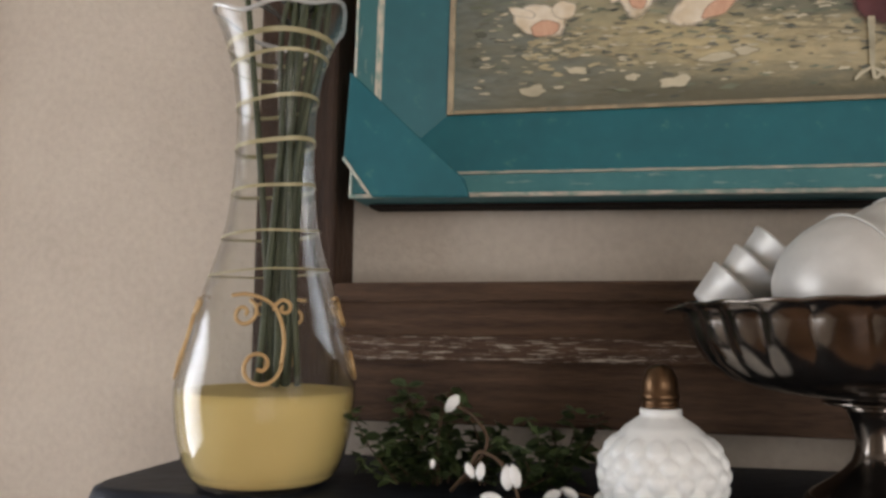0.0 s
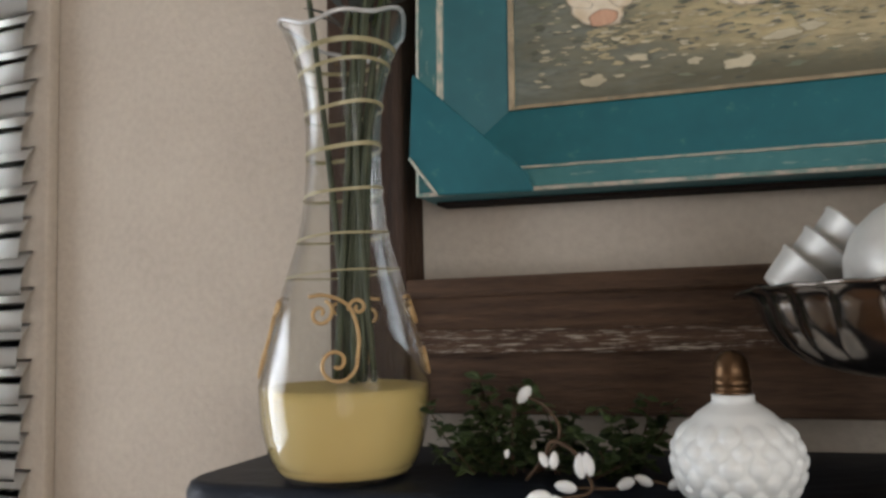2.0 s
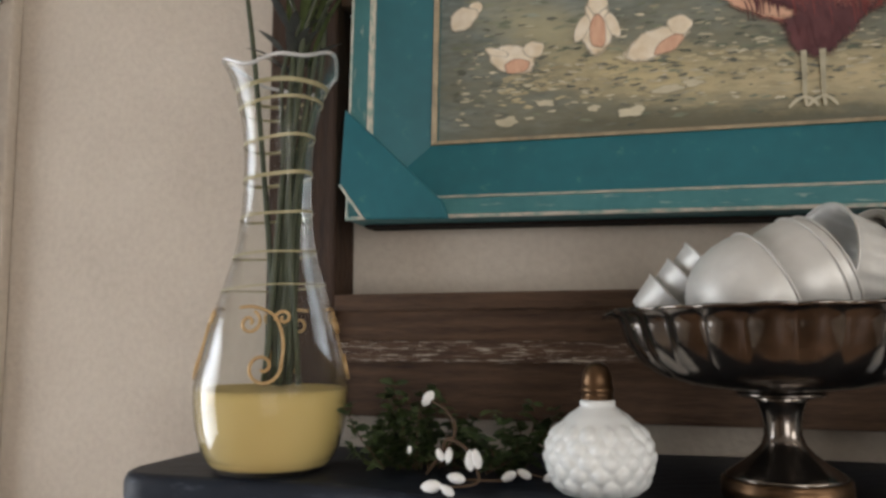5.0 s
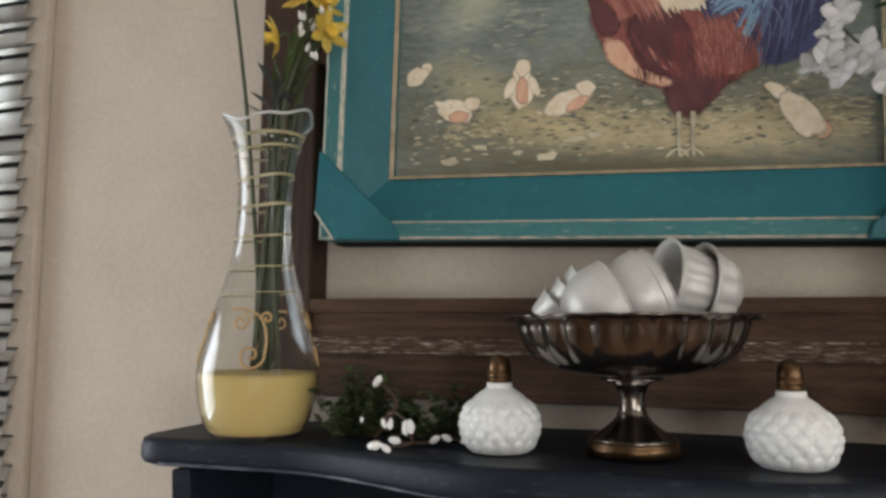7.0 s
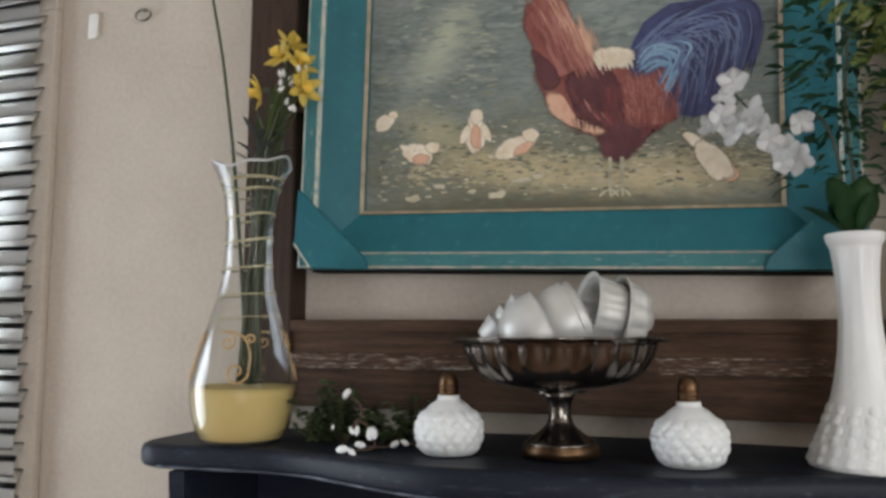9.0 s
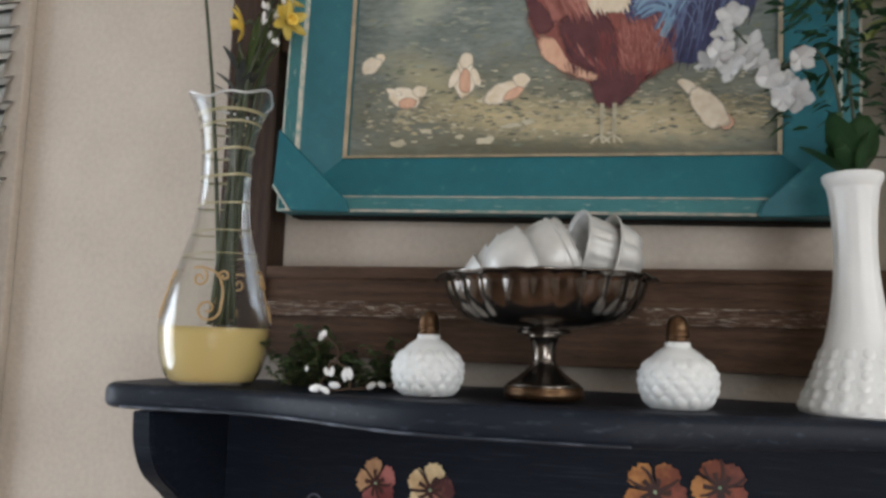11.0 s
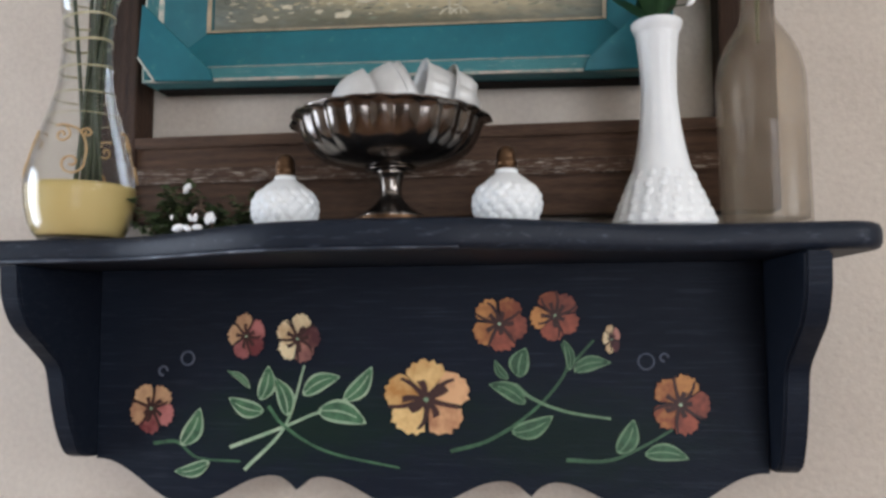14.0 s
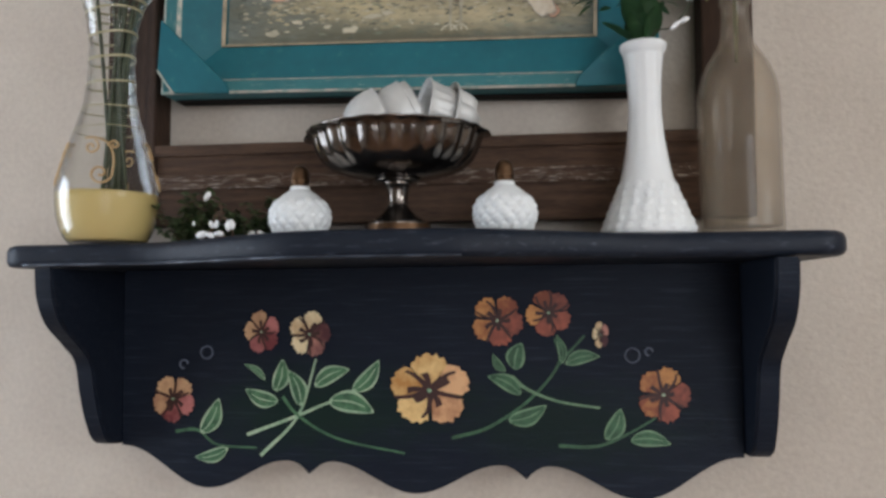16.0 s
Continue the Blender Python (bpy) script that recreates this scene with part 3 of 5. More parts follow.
def paint(name, outline, material, depth, label=""):
    bm = sheet(outline, 0.0001)
    LAYER[0] += 1
    bmesh.ops.translate(bm, verts=bm.verts, vec=(0, 0.0038 - depth * 0.25 - LAYER[0] * 0.000004, 0))
    return part(name, bm, material, picture, label)


def strokes(name, material, count, box4, size, depth, seed, label=""):
    """Many small flat dabs of paint."""
    rnd = random.Random(seed)
    bm = bmesh.new()
    x0, x1, z0, z1 = box4
    for k in range(count):
        cx, cz = rnd.uniform(x0, x1), z0 + (z1 - z0) * (rnd.random() + rnd.random()) / 2
        s = rnd.uniform(0.4, 1.3) * size
        merge(bm, sheet(blob(cx, cz, s, s * rnd.uniform(0.14, 0.3), rnd.uniform(-0.2, 0.2), 0.25, 9, rnd.random()), 0.00004), pose(0, 0.0038 - depth * 0.25 - 0.0001 * k / count, 0))
    ob = part(name, bm, material, picture, label)
    return tagged(ob, kind="stuff")


def at(px, py):
    """Places on the canvas in thousandths of its width from its lower left corner."""
    return ((px / 1000 - 0.5) * 2 * W2, py / 1000 * 2 * W2)


def feathered(m):
    """The same paint thinning out to nothing at the edge of its patch, in dry brush marks."""
    t = m.node_tree
    n, l = t.nodes, t.links
    at_, no, ma, rp, tr, mx = (n.new("ShaderNode" + k) for k in ("Attribute", "TexNoise", "Math", "MapRange", "BsdfTransparent", "MixShader"))
    co = n.new("ShaderNodeTexCoord")
    at_.attribute_name = "body"
    no.inputs["Scale"].default_value, no.inputs["Detail"].default_value = 160, 4
    l.new(co.outputs["Object"], no.inputs[0])
    ma.operation = "MULTIPLY_ADD"
    l.new(no.outputs[0], ma.inputs[0])
    ma.inputs[1].default_value = 0.9
    l.new(at_.outputs["Fac"], ma.inputs[2])
    rp.inputs[1].default_value, rp.inputs[2].default_value = 0.55, 1.1
    l.new(ma.outputs[0], rp.inputs[0])
    l.new(rp.outputs[0], mx.inputs[0])
    l.new(tr.outputs[0], mx.inputs[1])
    l.new(n["Principled BSDF"].outputs[0], mx.inputs[2])
    l.new(mx.outputs[0], n["Material Output"].inputs[0])
    return m


SOFT = {}


def patch(px, py, rx, ry, turn, material, depth, seed, rough=0.06, rim=0.66):
    """A patch of paint whose edge thins out."""
    x, z = at(px, py)
    if material.name not in SOFT:
        SOFT[material.name] = feathered(material.copy())
    LAYER[0] += 1
    y = 0.0037 - depth * 0.25 - LAYER[0] * 0.000004
    out = blob(x, z, rx * 1.08 / 1000 * 2 * W2, ry * 1.08 / 1000 * 2 * W2, turn, rough, 34, seed)
    bm = bmesh.new()
    lay_ = bm.verts.layers.float.new("body")
    a = [bm.verts.new((p, y, q)) for p, q in out]
    b = [bm.verts.new((x + (p - x) * rim, y, z + (q - z) * rim)) for p, q in out]
    c = bm.verts.new((x, y, z))
    for v in b + [c]:
        v[lay_] = 1.0
    for i in range(len(a)):
        j = (i + 1) % len(a)
        bm.faces.new((a[i], a[j], b[j], b[i]))
        bm.faces.new((b[i], b[j], c))
    return part("painted_shape", bm, SOFT[material.name], picture)


def brush(name, material, lines, width, depth):
    """Many fine tapering strokes of one paint."""
    bm = bmesh.new()
    for k, points in enumerate(lines):
        c = smooth_line([(*at(*p), 0) for p in points], 3)
        L, Rr = [], []
        for i, p in enumerate(c):
            d = (c[min(i + 1, len(c) - 1)] - c[max(i - 1, 0)]).normalized()
            w = width / 1000 * 2 * W2 * (0.12 + math.sin(math.pi * (0.12 + 0.8 * i / len(c)))) * 0.5
            L.append((p.x - d.y * w, p.y + d.x * w))
            Rr.append((p.x + d.y * w, p.y - d.x * w))
        merge(bm, sheet(L + Rr[::-1], 0.00004), pose(0, 0.0037 - depth * 0.25 - 0.0002 - 0.000001 * k, 0))
    return tagged(part(name, bm, material, picture), kind="stuff")


def feather(points, width, material, depth):
    """A tapering curved stroke through points on the canvas."""
    c = smooth_line([(*at(*p), 0) for p in points], 5)
    L, Rr = [], []
    for i, p in enumerate(c):
        d = (c[min(i + 1, len(c) - 1)] - c[max(i - 1, 0)]).normalized()
        w = width / 1000 * 2 * W2 * (0.12 + math.sin(math.pi * (0.12 + 0.8 * i / len(c)))) * 0.5
        L.append((p.x - d.y * w, p.y + d.x * w))
        Rr.append((p.x + d.y * w, p.y - d.x * w))
    return paint("painted_stroke", L + Rr[::-1], material, depth)


strokes("light_brushwork", M_HAZE, 120, (-0.185, -0.07, 0.08, 0.30), 0.006, 0.0015, 15)
strokes("pond_brushwork", M_POND, 260, (-0.215, 0.215, 0.13, 0.36), 0.010, 0.0010, 16)
strokes("grass_brushwork", M_GRASS, 300, (-0.213, 0.213, 0.005, 0.19), 0.0050, 0.0016, 11)
strokes("sand_brushwork", M_SAND, 420, (-0.17, 0.213, 0.026, 0.068), 0.0046, 0.0023, 13)
strokes("dark_brushwork", M_SHADE, 340, (-0.213, 0.213, 0.002, 0.12), 0.0040, 0.0028, 12)
strokes("stone_brushwork", M_STONE, 420, (-0.21, 0.21, 0.008, 0.11), 0.0034, 0.0034, 14)
for k, (px, py, rx, ry, a) in enumerate(((130, 40, 24, 9, 0), (350, 45, 24, 10, 0.1), (285, 55, 12, 6, 0), (410, 80, 26, 8, 0.1), (450, 88, 16, 8, 0), (200, 70, 18, 6, 0))):
    patch(px, py, rx, ry, a, M_STONE, 0.0043, k, 0.15)
# plain rounded shapes for the small birds
for k, (px, py, rx, ry, a, mt) in enumerate((
    (290, 195, 24, 46, 0, M_CHICK), (292, 240, 16, 18, 0, M_CHICK), (264, 195, 10, 24, -0.35, M_CHICK), (318, 197, 9, 22, 0.35, M_CHICK), (292, 186, 13, 28, 0, M_PEACH),
    (140, 150, 40, 24, -0.15, M_CHICK), (178, 165, 17, 14, 0, M_CHICK), (110, 165, 22, 6, -0.3, M_CHICK), (148, 136, 22, 12, 0.1, M_PEACH), (45, 235, 24, 20, 0.5, M_CHICK), (68, 255, 12, 11, 0, M_CHICK),
    (392, 158, 50, 22, 0.42, M_CHICK), (430, 186, 19, 15, 0, M_CHICK), (412, 152, 24, 11, 0.5, M_PEACH),
    (855, 105, 26, 52, 0.62, M_CHICK), (812, 155, 26, 12, -0.7, M_CHICK), (850, 100, 10, 32, 0.6, M_PEACH), (892, 75, 14, 18, 0.2, M_PEACH))):
    patch(px, py + 6, rx * 1.16, ry * 1.16, a, mt, 0.0050 + 0.0004 * (k % 5), 30 + k)


def area_of(points, material, depth, rim=0.72):
    """A closed patch of paint round a few corners, its edge thinning out."""
    if material.name not in SOFT:
        SOFT[material.name] = feathered(material.copy())
    LAYER[0] += 1
    y = 0.0037 - depth * 0.25 - LAYER[0] * 0.000004
    pts = [Vector((*at(*p), 0)) for p in points]
    n = len(pts)
    out = []
    for k in range(n):
        a, b, c, d = (pts[(k + q) % n] for q in (-1, 0, 1, 2))
        out += [0.5 * (2 * b + (c - a) * t + (2 * a - 5 * b + 4 * c - d) * t * t + (3 * b - a - 3 * c + d) * t**3) for t in (0, 0.25, 0.5, 0.75)]
    mid = sum(out, Vector()) / len(out)
    bm = bmesh.new()
    lay_ = bm.verts.layers.float.new("body")
    a = [bm.verts.new((p.x, y, p.y)) for p in (mid + (q - mid) * 1.05 for q in out)]
    b = [bm.verts.new((p.x, y, p.y)) for p in (mid + (q - mid) * rim for q in out)]
    c = bm.verts.new((mid.x, y, mid.y))
    for v in b + [c]:
        v[lay_] = 1.0
    for k in range(len(a)):
        q = (k + 1) % len(a)
        bm.faces.new((a[k], a[q], b[q], b[k]))
        bm.faces.new((b[k], b[q], c))
    return part("painted_shape", bm, SOFT[material.name], picture)


# the large bird as plain overlapping patches and strokes
area_of([(440, 360), (462, 285), (516, 215), (580, 180), (640, 160), (720, 180), (784, 228), (780, 270), (690, 340), (588, 385), (510, 395)], M_RUST, 0.0070, 0.86)
area_of([(595, 230), (690, 230), (735, 200), (690, 150), (655, 116), (612, 118), (592, 165)], M_MAROON, 0.0072)
area_of([(430, 540), (405, 480), (430, 418), (440, 365), (475, 325), (530, 335), (588, 386), (548, 450), (500, 545)], M_NECK, 0.0073, 0.8)
area_of([(420, 520), (408, 470), (432, 415), (440, 362), (468, 322), (495, 345), (468, 410), (455, 490)], M_RUST, 0.0075)
area_of([(430, 410), (438, 365), (465, 300), (505, 318), (480, 370)], M_MAROON, 0.0076)
area_of([(505, 500), (548, 448), (592, 392), (566, 372), (520, 425), (492, 480)], M_PEACH, 0.0077, 0.5)
area_of([(466, 296), (474, 248), (527, 208), (590, 182), (622, 194), (548, 226), (505, 290)], M_PEACH, 0.0078, 0.7)
area_of([(660, 330), (720, 305), (760, 268), (764, 228), (712, 188), (662, 200), (640, 270)], M_NECK, 0.0080, 0.6)
area_of([(512, 325), (547, 355), (607, 358), (650, 300), (658, 235), (642, 190), (590, 203), (537, 250)], M_MAROON, 0.0082, 0.8)
area_of([(572, 388), (625, 402), (680, 386), (666, 345), (612, 350)], M_CHICK, 0.0086, 0.6)
for k in range(7):
    feather([(530 + 14 * k, 300 - 12 * k), (560 + 12 * k, 250 - 7 * k), (612 + 6 * k, 208 - 2 * k)], 6, (M_RED, M_MAROON, M_NECK)[k % 3], 0.0096)
paint("painted_plume", [at(*p) for p in ((665, 345), (672, 400), (700, 455), (760, 495), (850, 500), (905, 455), (925, 385), (915, 300), (880, 250), (850, 225), (815, 215), (770, 225), (730, 250), (690, 290))], M_BLUE, 0.0074)
rnd = random.Random(77)


def plume(u, reach, drop):
    """A stroke that rises from the rump, arches over and falls at the far side; u runs from the low to the high feathers."""
    x0, y0 = 680 + 30 * rnd.random(), 330 + 55 * u + rnd.uniform(-10, 10)
    x1, y1 = x0 + (70 + 190 * u) * reach, y0 + (30 + 95 * u) * reach
    x3, y3 = x0 + (110 + 165 * u) * reach, y0 - (120 - 60 * u) * drop
    return [(x0, y0), ((x0 + x1) / 2 - 12 * u, (y0 + y1) / 2 + 24 * u), (x1, y1), (0.45 * x1 + 0.55 * x3 + 26, 0.5 * (y1 + y3) + 16), (x3, y3)]


for k in range(64):
    u = k / 63
    feather(plume(u, rnd.uniform(0.65, 1.0), rnd.uniform(0.6, 1.05)), rnd.uniform(8, 15), (M_BLUE, M_INDIGO, M_BLUE, M_INDIGO, M_SLATE)[k % 5], 0.0086 + 0.0002 * (k % 7))
brush("tail_brushwork", M_INDIGO, [plume(rnd.random(), rnd.uniform(0.5, 1.02), rnd.uniform(0.6, 1.15)) for k in range(70)], 3.4, 0.0102)
brush("tail_brushwork", M_SLATE, [plume(rnd.random(), rnd.uniform(0.35, 0.95), rnd.uniform(0.2, 0.9)) for k in range(46)], 2.6, 0.0104)
for k in range(16):
    u = 0.1 + 0.5 * k / 15
    feather(plume(u, 0.34 + 0.12 * rnd.random(), 0.25 + 0.3 * rnd.random()), 6.5, M_SKYBLUE if k % 3 else M_SLATE, 0.0108)
for mt, n, (x0, x1, y0, y1) in ((M_RUST, 240, (645, 775, 215, 330)), (M_NECK, 150, (655, 755, 225, 320)), (M_MAROON, 110, (530, 640, 205, 330)), (M_MAROON, 160, (605, 700, 140, 215)), (M_RED, 110, (600, 740, 190, 300))):
    lines = []
    for k in range(n):
        x, y = rnd.uniform(x0, x1), rnd.uniform(y0, y1)
        if y - 24 < 118 + 0.85 * max(0, x - 655):
            continue
        lines.append([(x, y + 18), (x + 8, y), (x + 10, y - 24)])
    brush("breast_brushwork", mt, lines, 1.9, 0.0092)
for mt, n, off in ((M_RUST, 170, -14), (M_NECK, 220, 4), (M_PEACH, 120, 30)):
    lines = []
    for k in range(n):
        t = rnd.random()
        x, y = 432 + 118 * t + off + rnd.uniform(-24, 24), 520 - 150 * t + rnd.uniform(-30, 30)
        lines.append([(x, y + 22), (x + 9, y), (x + 20, y - 26)])
    brush("neck_brushwork", mt, lines, 1.9, 0.0094)
lines = []
for k in range(80):
    x, y = 578 + rnd.uniform(0, 92), 372 + rnd.uniform(-14, 18)
    lines.append([(x, y), (x + 7, y - 8), (x + 12, y - 20)])
brush("shoulder_brushwork", M_CHICK, lines, 2.2, 0.0098)
for px in (622, 650):
    paint("painted_leg", [at(px - 3, 50), at(px + 3, 50), at(px + 5, 128), at(px - 5, 128)], M_STONE, 0.0074)
    for a in (-24, 2, 20):
        feather([(px, 52), (px + a * 0.6, 44), (px + a, 34)], 5, M_STONE, 0.0080)

# ---- wall shelf ----
SHELF_Z, CX = 1.568, 0.0135
shelf = base("wall_shelf", pose(CX, 0, SHELF_Z), "navy painted wooden wall shelf with hand-painted flowers", "shelf")


def front(x):
    """Depth of the shelf's front edge."""
    a = abs(x)
    s = min(1, max(0, (a - 0.06) / 0.22))
    return -0.226 + 0.072 * (3 * s * s - 2 * s**3)


outline = []
for i in range(61):
    x = -0.4015 + 0.803 * i / 60
    outline.append((x, front(x)))
R = 0.034
for i in range(1, 10):
    a = -math.pi / 2 + math.pi / 2 * i / 9
    outline.append((0.4015 + R * math.cos(a), -0.154 + R + R * math.sin(a)))
outline += [(0.4355 - 0.871 * i / 24, 0.0135) for i in range(25)]
for i in range(0, 9):
    a = math.pi + math.pi / 2 * i / 9
    outline.append((-0.4015 + R * math.cos(a), -0.154 + R + R * math.sin(a)))
bm = bmesh.new()
THK, UP, SAG = 0.0225, 0.0046, 0.3


def bow(x):
    """How far the old board has bent down away from its middle."""
    s = min(1, abs(x) / 0.28)
    return -0.0034 * (3 * s * s - 2 * s**3)


lay = []
for off, z in ((0.006, -THK), (0.0022, -THK + 0.0018), (0.0, -THK + 0.006), (0.0, UP - 0.007), (0.0022, UP - 0.002), (0.0065, UP)):
    ring = []
    for k, (x, y) in enumerate(outline):
        p, q = outline[k - 1], outline[(k + 1) % len(outline)]
        t = Vector((q[0] - p[0], q[1] - p[1])).normalized()
        nrm = Vector((-t.y, t.x))
        ring.append(bm.verts.new((x + nrm.x * off, min(0.0135, y + nrm.y * off), z + (bow(x) if z > -0.01 else 0.0))))
    lay.append(ring)
for p, q in zip(lay, lay[1:]):
    for i in range(len(p)):
        j = (i + 1) % len(p)
        f = bm.faces.new((p[i], p[j], q[j], q[i]))
        f.smooth = True
bm.faces.new(lay[0])
bm.faces.new(lay[-1])
part("top_board", bm, M_NAVYEDGE, shelf, "navy top board with a wavy front edge").matrix_basis = pose(0, 0, 0, 0, SAG)

rub = smooth_line([(x / 100, front(x / 100) + 0.0010, -THK + 0.0020) for x in range(-40, 9, 4)], 4)
part("rubbed_edge", tube(rub, 0.0019, 6, 0.6), M_RUB, shelf, "lower edge rubbed pale").matrix_basis = pose(0, 0, 0, 0, SAG)

# back panel with three scallops and two points
P2 = 0.1255
low = []
for i in range(121):
    x = -0.361 + 0.722 * i / 120
    u = abs(x)
    if u < P2:
        s = u / P2
        z = -0.282 + 0.034 * (0.5 - 0.5 * math.cos(math.pi * min(1, s * 1.28))) if s < 0.78 else -0.248 - 0.016 * ((s - 0.78) / 0.22) ** 2.2
    else:
        s = (u - P2) / P2
        if s < 0.22:
            z = -0.248 - 0.016 * ((0.22 - s) / 0.22) ** 2.2
        elif s < 1.0:
            z = -0.282 + 0.034 * (0.5 - 0.5 * math.cos(math.pi * min(1, (1 - s) * 1.28)))
        else:
            z = -0.282 + 0.048 * (0.5 - 0.5 * math.cos(math.pi * min(1, (s - 1) / 0.85)))
    low.append((x, z))
bm = sheet(low + [(0.361, -THK - 0.0005), (-0.361, -THK - 0.0005)], 0.019)
bmesh.ops.translate(bm, verts=bm.verts, vec=(0, -0.001, 0))
part("back_panel", bm, M_NAVY, shelf, "navy back panel with a scalloped lower edge").matrix_basis = pose(0, 0, -0.0002, 0, SAG)

# green glaze brushed round the stems
wash(M_NAVY, lin("16281e"), (-0.22, -0.195), (0.0, -0.185), 0.050, 0.9, 30, 0.75)
wash(M_NAVY, lin("15241d"), (0.05, -0.195), (0.27, -0.205), 0.050, 0.9, 30, 0.7)

# side brackets, with an S-curved front edge
edge = [tuple(p)[:2] for p in smooth_line([(-0.157, -0.0235, 0), (-0.153, -0.056, 0), (-0.138, -0.084, 0), (-0.108, -0.108, 0), (-0.084, -0.130, 0), (-0.074, -0.166, 0), (-0.060, -0.204, 0), (-0.040, -0.228, 0), (0.0130, -0.234, 0)], 6)]
for sx in (-1, 1):
    pts = edge + [(0.0130, -0.0235)]
    bm = bmesh.new()
    a = [bm.verts.new((sx * 0.385, y, z)) for y, z in pts]
    b = [bm.verts.new((sx * 0.3625, y, z)) for y, z in pts]
    bm.faces.new(a)
    bm.faces.new(b[::-1])
    for i in range(len(a)):
        j = (i + 1) % len(a)
        bm.faces.new((a[i], b[i], b[j], a[j]))
    bm.normal_update()
    bmesh.ops.bevel(bm, geom=[e for e in bm.edges if abs(e.verts[0].co.x - e.verts[1].co.x) < 1e-6], offset=0.0025, segments=2, affect="EDGES")
    part("bracket", bm, M_NAVY, shelf).matrix_basis = pose(0, 0, -0.0002, 0, SAG)


# painted flowers and leaves on the back panel
def on_panel(name, bm, material, parent, depth, label=""):
    bmesh.ops.translate(bm, verts=bm.verts, vec=(-CX, -0.0201 - depth, -SHELF_Z))
    return part(name, bm, material, parent, label)


def painted_flower(x, z, r, squash, turn, kind, seed):
    rnd = random.Random(seed)
    petals = bmesh.new()
    for k in range(5):
        a = turn + 2 * math.pi * k / 5 + rnd.uniform(-0.12, 0.12)
        out = [(0.06 * r * math.cos(a), 0.06 * r * math.sin(a))]
        span = 0.60
        for i in range(13):
            s = -1 + 2 * i / 12
            w = (1 - 0.20 * abs(s) ** 3) * (1 + 0.05 * math.sin(i * 2.6 + k + seed) + rnd.uniform(-0.03, 0.03))
            out.append((r * w * math.cos(a + s * span), r * w * math.sin(a + s * span)))
        before = len(petals.faces)
        merge(petals, sheet([(x + squash * p, z + q) for p, q in out], 0.0005), pose(0, -0.00008 * k, 0))
        petals.faces.ensure_lookup_table()
        for f in petals.faces[before:]:
            f.material_index = 1 if math.cos(a + 0.75) + rnd.uniform(-0.3, 0.3) > 0.1 else 0
    fl = on_panel("painted_flower", petals, M_PFLOWER[kind], shelf, 0.0012, ("orange painted blossom", "cream and rust painted blossom", "pink and cream painted blossom", "large golden painted blossom")[kind])
    fl.data.materials.append(M_BLUSH[kind])
    veins = bmesh.new()
    for k in range(10):
        a = turn + math.pi / 5 + 2 * math.pi * k / 10 + rnd.uniform(-0.1, 0.1)
        ln, w = (r * rnd.uniform(0.75, 0.95), r * 0.062) if k % 2 == 0 else (r * rnd.uniform(0.40, 0.58), r * 0.055)
        bend = rnd.uniform(-0.35, 0.35)
        L, Rr = [], []
        for i in range(6):
            s = i / 5
            aa = a + bend * s * s
            ww = w * (1.35 - s * 0.7) if k % 2 == 0 else w * (0.8 + 0.9 * s)
            p = (s * ln * math.cos(aa), s * ln * math.sin(aa))
            L.append((x + squash * (p[0] - ww * math.sin(aa)), z + p[1] + ww * math.cos(aa)))
            Rr.append((x + squash * (p[0] + ww * math.sin(aa)), z + p[1] - ww * math.cos(aa)))
        merge(veins, sheet(L + Rr[::-1], 0.0004), pose(0, -0.00006 * k, 0))
    v = on_panel("painted_vein", veins, M_VEIN, fl, 0.0022, "dark brown painted veins")
    on_panel("painted_eye", sheet(blob(x, z, r * 0.06, r * 0.06, 0, 0.1, 10, seed), 0.0004), M_PPALE, fl, 0.0034)


for k, (x, z, r, sq, kind) in enumerate((
    (-0.171, 1.471, 0.025, 0.86, 2), (-0.112, 1.468, 0.027, 0.92, 1), (0.109, 1.482, 0.029, 1.0, 0), (0.167, 1.490, 0.026, 0.98, 0),
    (0.030, 1.403, 0.041, 1.14, 3), (0.290, 1.399, 0.030, 0.95, 0), (-0.282, 1.392, 0.028, 0.95, 2), (0.224, 1.465, 0.015, 0.6, 1))):
    painted_flower(x, z, r, sq, 0.5 + 0.9 * k, kind, k + 3)


def painted_leaf(x0, z0, x1, z1, w, seed):
    d = Vector((x1 - x0, z1 - z0))
    n = Vector((-d.y, d.x)).normalized()
    o = Vector((x0, z0))

    def ring(k, a, b):
        L, Rr = [], []
        for i in range(10):
            s = a + (b - a) * i / 9
            ww = w * k * math.sin(math.pi * s**0.8) ** 0.85 if 0 < s < 1 else 0.0003
            bend = 0.10 * d.length * math.sin(math.pi * s) * (1 if seed % 2 else -1)
            c = o + d * s + n * bend
            L.append(tuple(c + n * ww))
            Rr.append(tuple(c - n * ww))
        return L + Rr[::-1]

    pl = on_panel("painted_leaf", sheet(ring(1.0, 0.02, 0.98), 0.0004), M_PPALE if seed < 9 else M_PMID, shelf, 0.0006)
    on_panel("leaf_shade", sheet(ring(0.74, 0.08, 0.92), 0.0004), M_PLEAF if seed < 9 else M_PDEEP, pl, 0.0011)
    on_panel("leaf_vein", sheet(ring(0.07, 0.05, 0.78), 0.0004), M_PPALE if seed < 9 else M_PMID, pl, 0.0016)


